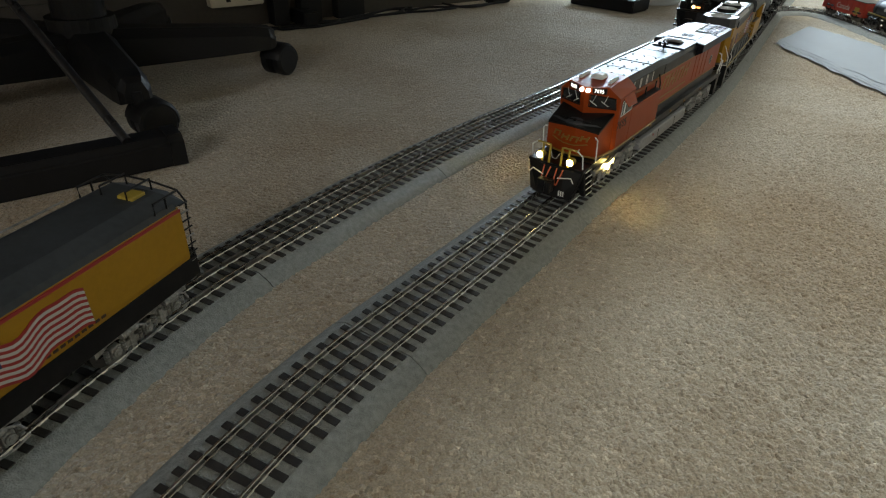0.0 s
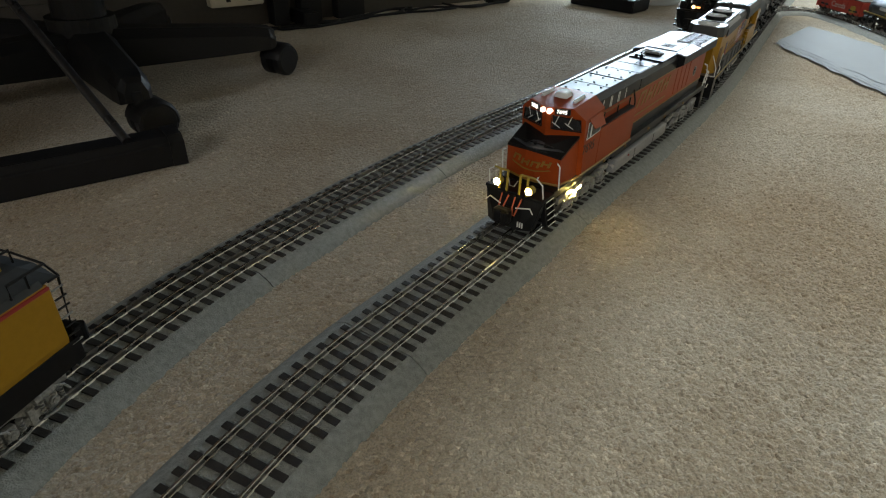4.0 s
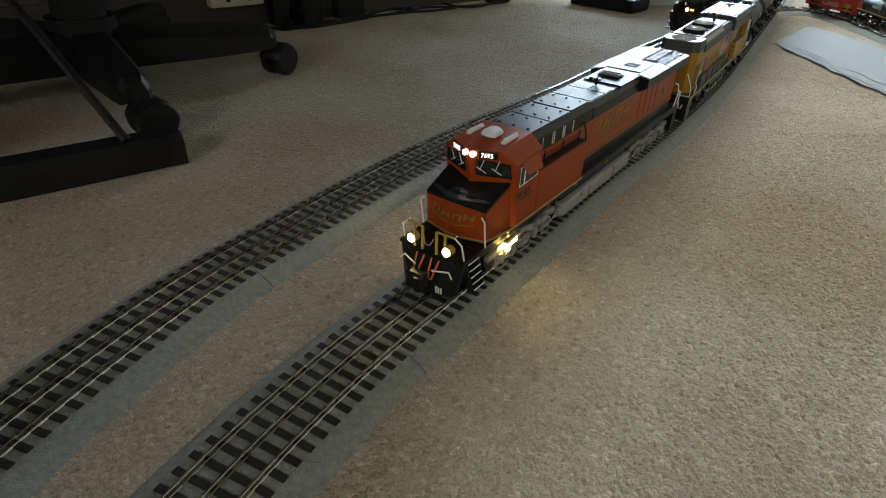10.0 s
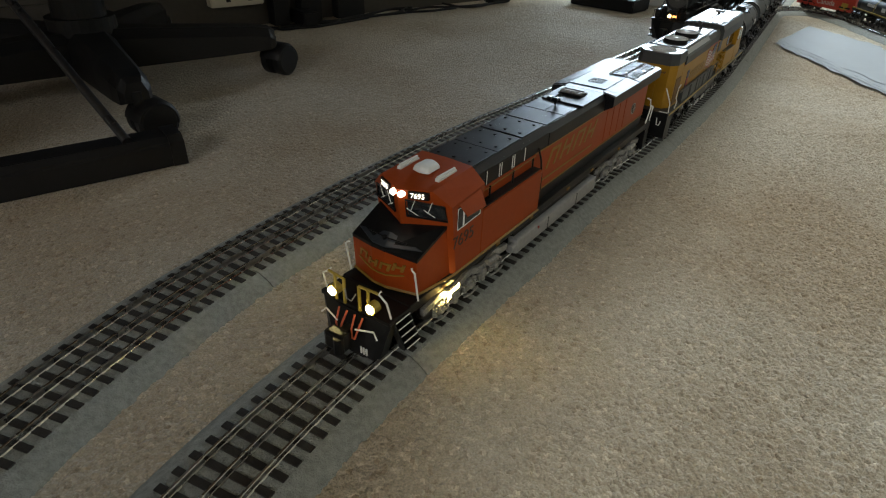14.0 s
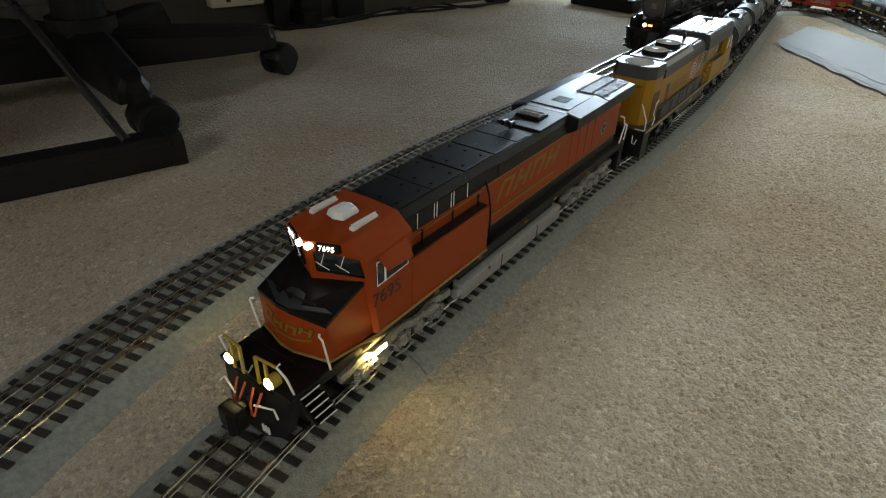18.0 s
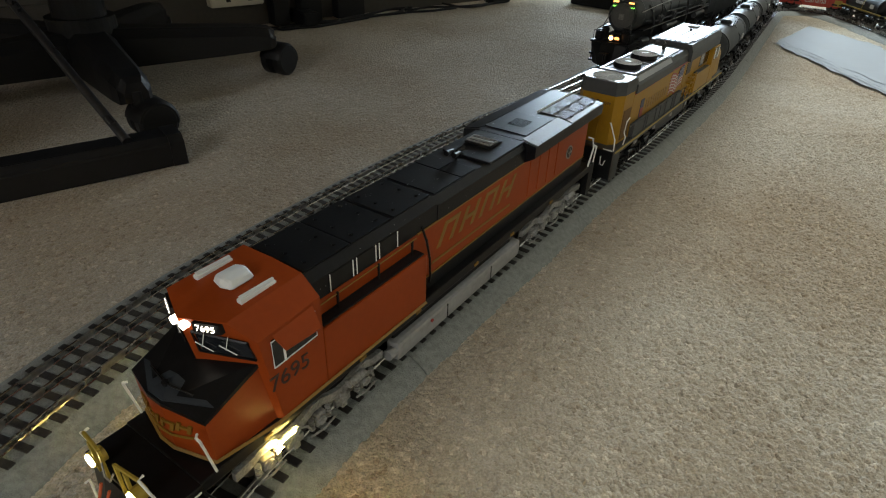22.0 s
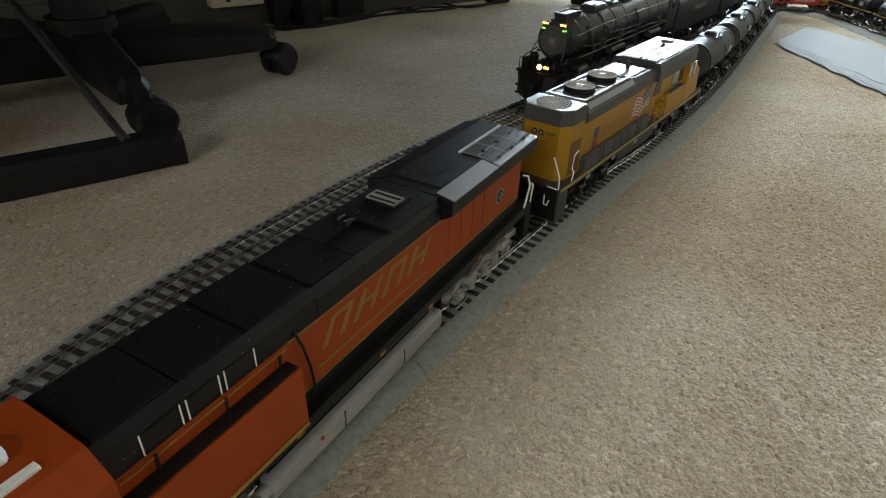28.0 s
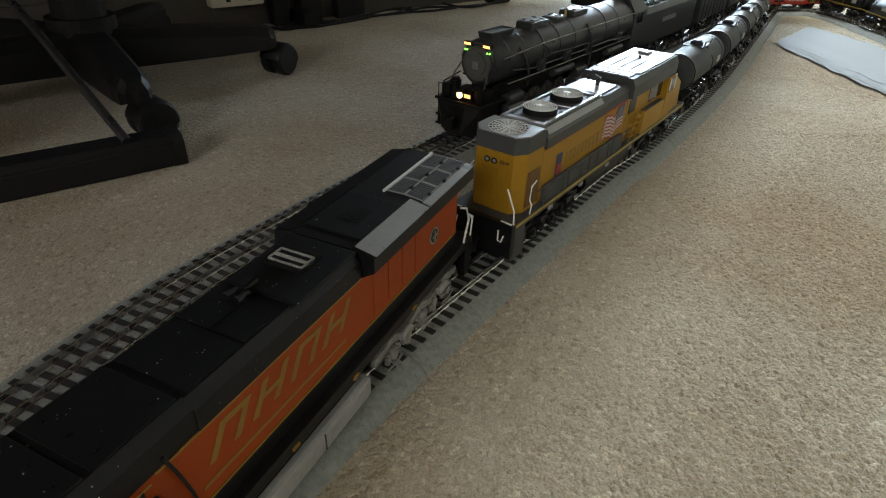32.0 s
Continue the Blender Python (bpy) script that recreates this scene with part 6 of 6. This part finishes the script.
part("body", case_box(0, 0.185, 0, 0.09, 0.0, 0.031), M["plastic"], case)
M["print"] = material("printed_card", (0.12, 0.2, 0.16), 0.35, color2=(0.35, 0.08, 0.07), scale=60)
top = part("printed_top", case_box(0.01, 0.175, 0.008, 0.082, 0.031, 0.0322, 0), M["print"], case, "dark printed top in green and red")
for k in range(4):
    part("print_bar", case_box(0.1 + 0.017 * k, 0.11 + 0.017 * k, 0.015, 0.02 + 0.006 * (k % 3), 0.0322, 0.0326, 0), M["flagwhite"], top, "pale print bar")
white = empty("storage_tub", "white rounded plastic tub on the carpet", "tub")
bm = B()
c = Vector((0.565, 1.79, 0))
loft(bm, [[(c.x + r * math.cos(a), c.y + r * 0.75 * math.sin(a), z) for a in (2 * math.pi * k / 32 for k in range(32))] for z, r in ((0.0, 0.07), (0.006, 0.076), (0.06, 0.08), (0.07, 0.077))])
part("body", bm, M["acwhite"], white, smooth=True)
bm = B()
loft(bm, [[(c.x + r * math.cos(a), c.y + r * 0.75 * math.sin(a), z) for a in (2 * math.pi * k / 32 for k in range(32))] for z, r in ((0.0695, 0.083), (0.078, 0.083))])
part("lid", bm, M["beige"], white, "beige lid")

# ---------------------------------------------------------------- loose sheets of paper
def sheet(corners, z, seed, label):
    """A thin curling sheet between four corners, torn a little along one edge."""
    a, b, c, d = [Vector((*p, 0)) for p in corners]
    n = 22
    rnd = random.Random(seed)
    ph = rnd.random() * 6
    bm = B()
    grid = []
    for i in range(n + 1):
        row = []
        for j in range(n + 1):
            u, v = i / n, j / n
            p = a.lerp(b, u).lerp(d.lerp(c, u), v)
            edge = max(abs(u - 0.5), abs(v - 0.5)) * 2
            lift = 0.0008 * math.sin(u * 5 + ph) * math.sin(v * 4 + ph * 2) + 0.0016 * max(0, edge - 0.75) * (1 + math.sin(9 * (u + v) + ph))
            w = 0.006 * (noise.noise((u * 9 + seed, v * 9, 0))) if edge > 0.99 else 0
            row.append(bm.verts.new((p.x + w * 1.5, p.y + w * 1.5, z + 0.0008 + abs(lift) * 1.1)))
        grid.append(row)
    for i in range(n):
        for j in range(n):
            bm.faces.new((grid[i][j], grid[i + 1][j], grid[i + 1][j + 1], grid[i][j + 1]))
    ext = bmesh.ops.extrude_face_region(bm, geom=bm.faces[:])
    for v in [g for g in ext["geom"] if isinstance(g, bmesh.types.BMVert)]:
        v.co.z += 0.00015
    return tagged(part("paper_sheet", bm, M["paper"], smooth=True), label, "paper sheet", "sheets of paper")


sheet(((0.690, 1.285), (0.850, 1.475), (0.890, 1.18), (0.712, 0.915)), 0.0, 3, "white paper sheet lying on the carpet")
sheet(((0.692, 1.31), (0.855, 1.49), (0.90, 1.20), (0.72, 0.93)), 0.0005, 5, "white paper sheet overlapping another")
sheet(((0.703, 1.325), (0.862, 1.503), (0.912, 1.25), (0.728, 0.945)), 0.001, 8, "white paper sheet with curled edge")
sheet(((0.712, 1.335), (0.866, 1.508), (0.918, 1.31), (0.742, 0.975)), 0.0015, 13, "bluish white top paper sheet")

# ---------------------------------------------------------------- office chair
chair = empty("office_chair", "black office chair with a five-star base on castors", "office chair")
HUB, RAD = Vector((-0.515, 0.853, 0)), 0.252
a0 = math.atan2(0.092, 0.243)
for k in range(5):
    a = a0 + k * 2 * math.pi / 5
    d, nrm = Vector((math.cos(a), math.sin(a), 0)), Vector((-math.sin(a), math.cos(a), 0))
    bm = B()
    secs = []
    for r, w, z0, z1 in ((0.02, 0.032, 0.03, 0.084), (0.09, 0.027, 0.034, 0.082), (0.17, 0.0235, 0.039, 0.08), (0.225, 0.021, 0.043, 0.078), (0.25, 0.018, 0.045, 0.075), (0.258, 0.013, 0.048, 0.07)):
        p = HUB + d * r
        secs.append([p + nrm * x + Vector((0, 0, z)) for x, z in ((-w, z0), (w, z0), (w, z1 - 0.012), (w * 0.6, z1), (-w * 0.6, z1), (-w, z1 - 0.012))])
    loft(bm, secs)
    arm = part("base_arm", bm, M["plastic"], chair, "black base arm")
    c = HUB + d * (RAD + 0.001)
    sw = (-0.45, 0.4, 1.2, -1.3, -0.75)[k]
    t = Vector((math.cos(sw), math.sin(sw), 0))
    ctr = c + Vector((-t.y, t.x, 0)) * 0.012 + Vector((0, 0, 0.0238))
    for sx in (-1, 1):
        bm = B()
        loft(bm, [[ctr + t * (sx * x) + Vector((-t.y, t.x, 0)) * (r * math.cos(q)) + Vector((0, 0, r * math.sin(q))) for q in (2 * math.pi * i / 28 for i in range(28))] for x, r in ((0.004, 0.021), (0.006, 0.0236), (0.017, 0.0236), (0.0205, 0.0195))])
        part("castor_wheel", bm, M["plastic"], arm, "black castor wheel", smooth=True)
    bm = B()
    loft(bm, [[ctr + t * x + Vector((-t.y, t.x, 0)) * (r * math.cos(q)) + Vector((0, 0, r * math.sin(q))) for q in (math.pi * i / 14 - 0.2 for i in range(15))] for x, r in ((-0.02, 0.0225), (-0.014, 0.0262), (0.014, 0.0262), (0.02, 0.0225))])
    cyl(bm, c + Vector((0, 0, 0.04)), c + Vector((0, 0, 0.06)), 0.0075, 12)
    part("castor_hood", bm, M["plastic"], arm, "black castor hood", smooth=True)
bm = B()
cyl(bm, HUB + Vector((0, 0, 0.034)), HUB + Vector((0, 0, 0.1)), 0.044, 28)
cyl(bm, HUB + Vector((0, 0, 0.1)), HUB + Vector((0, 0, 0.24)), 0.034, 28)
cyl(bm, HUB + Vector((0, 0, 0.24)), HUB + Vector((0, 0, 0.4)), 0.026, 24)
part("gas_column", bm, M["plastic"], chair, "black gas column")
bm = B()
box(bm, HUB.x - 0.24, HUB.x + 0.24, HUB.y - 0.24, HUB.y + 0.24, 0.4, 0.48, 0.03)
part("seat", bm, M["plastic"], chair, "black seat")

# ---------------------------------------------------------------- desk with a T-foot and diagonal brace
M["desk_wood"] = material("brown_laminate", (0.34, 0.23, 0.13), 0.5, grain=0.3, scale=14)
desk = empty("desk", "brown desk with black steel foot and diagonal brace", "desk")
fa, fb = Vector((-0.299, 0.609, 0)), Vector((-0.86, 0.17, 0))
fd = (fb - fa).normalized()
fn = Vector((-fd.y, fd.x, 0))
bm = B()
hull(bm, [fa + fd * (u + i) + fn * (v * w) + Vector((0, 0, z)) for u, i in ((0, 0), (0.706, 0)) for v in (-1, 1) for w, z in ((0.021, 0.0), (0.021, 0.026), (0.015, 0.033))])
bmesh.ops.bevel(bm, geom=bm.edges[:], offset=0.002, segments=2, affect="EDGES")
part("foot", bm, M["plastic"], desk, "black steel desk foot")
bm = hull(B(), [fa + fd * u + fn * (v * w) + Vector((0, 0, z)) for u in (-0.003, 0.012) for v in (-1, 1) for w, z in ((0.0222, 0.001), (0.0222, 0.0268), (0.0158, 0.034))])
part("end_cap", bm, M["plastic"], desk, "black plastic end cap")
br = Vector((-0.146, 0.104, 0.114))
p0 = Vector((-0.329, 0.565, 0.036))
M["steel"] = material("dark_steel_rod", (0.09, 0.09, 0.095), 0.3, metal=0.8, grain=0.2, scale=30)
part("brace", tube(B(), [p0, p0 + br * 2.8, p0 + br * 5.6], 0.0048, 14), M["steel"], desk, "dark steel diagonal brace", smooth=True)
lp = fa + fd * 0.36
bm = hull(B(), [lp + fd * u + fn * v + Vector((0, 0, z)) for u in (-0.035, 0.035) for v in (-0.018, 0.018) for z in (0.03, 0.71)])
part("upright", bm, M["plastic"], desk, "black desk upright")
# unseen top, its corners set so its shadow edge follows the track
bm = B()
hull(bm, [(x, y, z) for x, y in ((-0.298, -0.506), (-1.25, -0.506), (-1.5, 0.4), (-0.1, 1.55), (0.89, 1.69), (1.055, 1.551)) for z in (0.71, 0.74)])
part("shade_desktop", bm, M["desk_wood"], desk, "unseen brown desktop, outlined to shade the carpet")

# ---------------------------------------------------------------- place the trains
orange = orange_diesel()
yellow = yellow_diesel()
TANKS = [(0.2, 0.092, 0.0245), (0.2, 0.088, 0.0238), (0.19, 0.082, 0.0225), (0.185, 0.078, 0.0215)]
tanks = [tank_car(*t) for t in TANKS]
engine = steam_engine()
engine.scale = (1.07, 1.07, 1.07)
coal = tender()
hoppers = [hopper("black model hopper car with pale slatted top", "boiler"), hopper("black model hopper car with pale slatted top", "boiler"), hopper("tan brown model hopper car", "orange")]
red = gondola(0.17, 0.058)
black_tanks = [tank_car(0.18, 0.076, 0.021, "black", "railyellow", "black model tank car with yellow platform and white lettering", "black tank cars on the far curve") for k in range(3)]
tail = tail_car()

T_IN = [0, 1, 2, 3, 6, 7, 8, 9, 10, 11, 12, 13, 14, 17, 18, 19, 20, 21, 22, 23, 24, 25, 28, 29, 30, 31, 32]
S_IN = [0.1948, 0.1765, 0.1572, 0.1375, 0.0763, 0.0563, 0.0365, 0.0167, -0.0033, -0.0235, -0.0436, -0.064, -0.084, -0.1415, -0.1609, -0.1799, -0.1988, -0.2182, -0.2375, -0.2565, -0.2743, -0.293, -0.351, -0.3712, -0.391, -0.41, -0.4296]
T_ST = [0, 7, 8, 9, 10, 11, 12, 13, 14, 17, 18, 19, 20, 21, 22, 23, 24, 25, 28, 29, 30, 31, 32]
S_ST = [1.104, 1.104, 1.099, 1.087, 1.062, 1.035, 1.009, 0.985, 0.960, 0.869, 0.838, 0.804, 0.768, 0.730, 0.691, 0.651, 0.611, 0.571, 0.447, 0.403, 0.360, 0.317, 0.272]
T_SP = [0, 6, 12, 20, 26, 32]
S_SP = [0.245, 0.215, 0.185, 0.14, 0.095, 0.045]


def glide(ts, ss, t):
    """Position at t, rounded off between the noted times."""
    return sum(float(np.interp(t + d, ts, ss)) for d in (-0.5, -0.25, 0, 0.25, 0.5)) / 5 if 0.5 < t < 31.5 else float(np.interp(t, ts, ss))


def motions():
    secs = [float(t) for t in range(33)]
    turns = [k * 0.25 for k in range(129)]

    def run(thing, line, ts, ss, lag, a, b):
        walk(thing, [(t, line.ride(glide(ts, ss, t) + lag, a, b)) for t in secs])
        for ob, radius, m in ROLLERS:
            if ob.parent == thing:
                s0 = glide(ts, ss, 0.0)
                walk(ob, [(t, m @ pose(0, 0, 0, math.degrees((s0 - glide(ts, ss, t)) / radius), 0, 0)) for t in turns])

    run(orange, near, T_IN, S_IN, 0, 0.085, 0.36)
    run(yellow, near, T_IN, S_IN, 0.489, 0.075, 0.33)
    lag = 0.489 + 0.443
    for car, (L, top_z, hw) in zip(tanks, TANKS):
        run(car, near, T_IN, S_IN, lag, 0.04, L - 0.04)
        lag += L + 0.014
    run(engine, far, T_ST, S_ST, 0, 0.06, 0.36)
    run(coal, far, T_ST, S_ST, 0.467, 0.06, 0.21)
    for k, h in enumerate(hoppers):
        run(h, far, T_ST, S_ST, 0.767 + 0.243 * k, 0.045, 0.19)
    run(red, spur, T_SP, S_SP, 0, 0.035, 0.135)
    for k, w in enumerate(black_tanks):
        run(w, spur, T_SP, S_SP, 0.178 + 0.188 * k, 0.03, 0.15)
    run(tail, far, [0, 32], [-0.375, -1.127], 0, 0.07, 0.2)


motions()
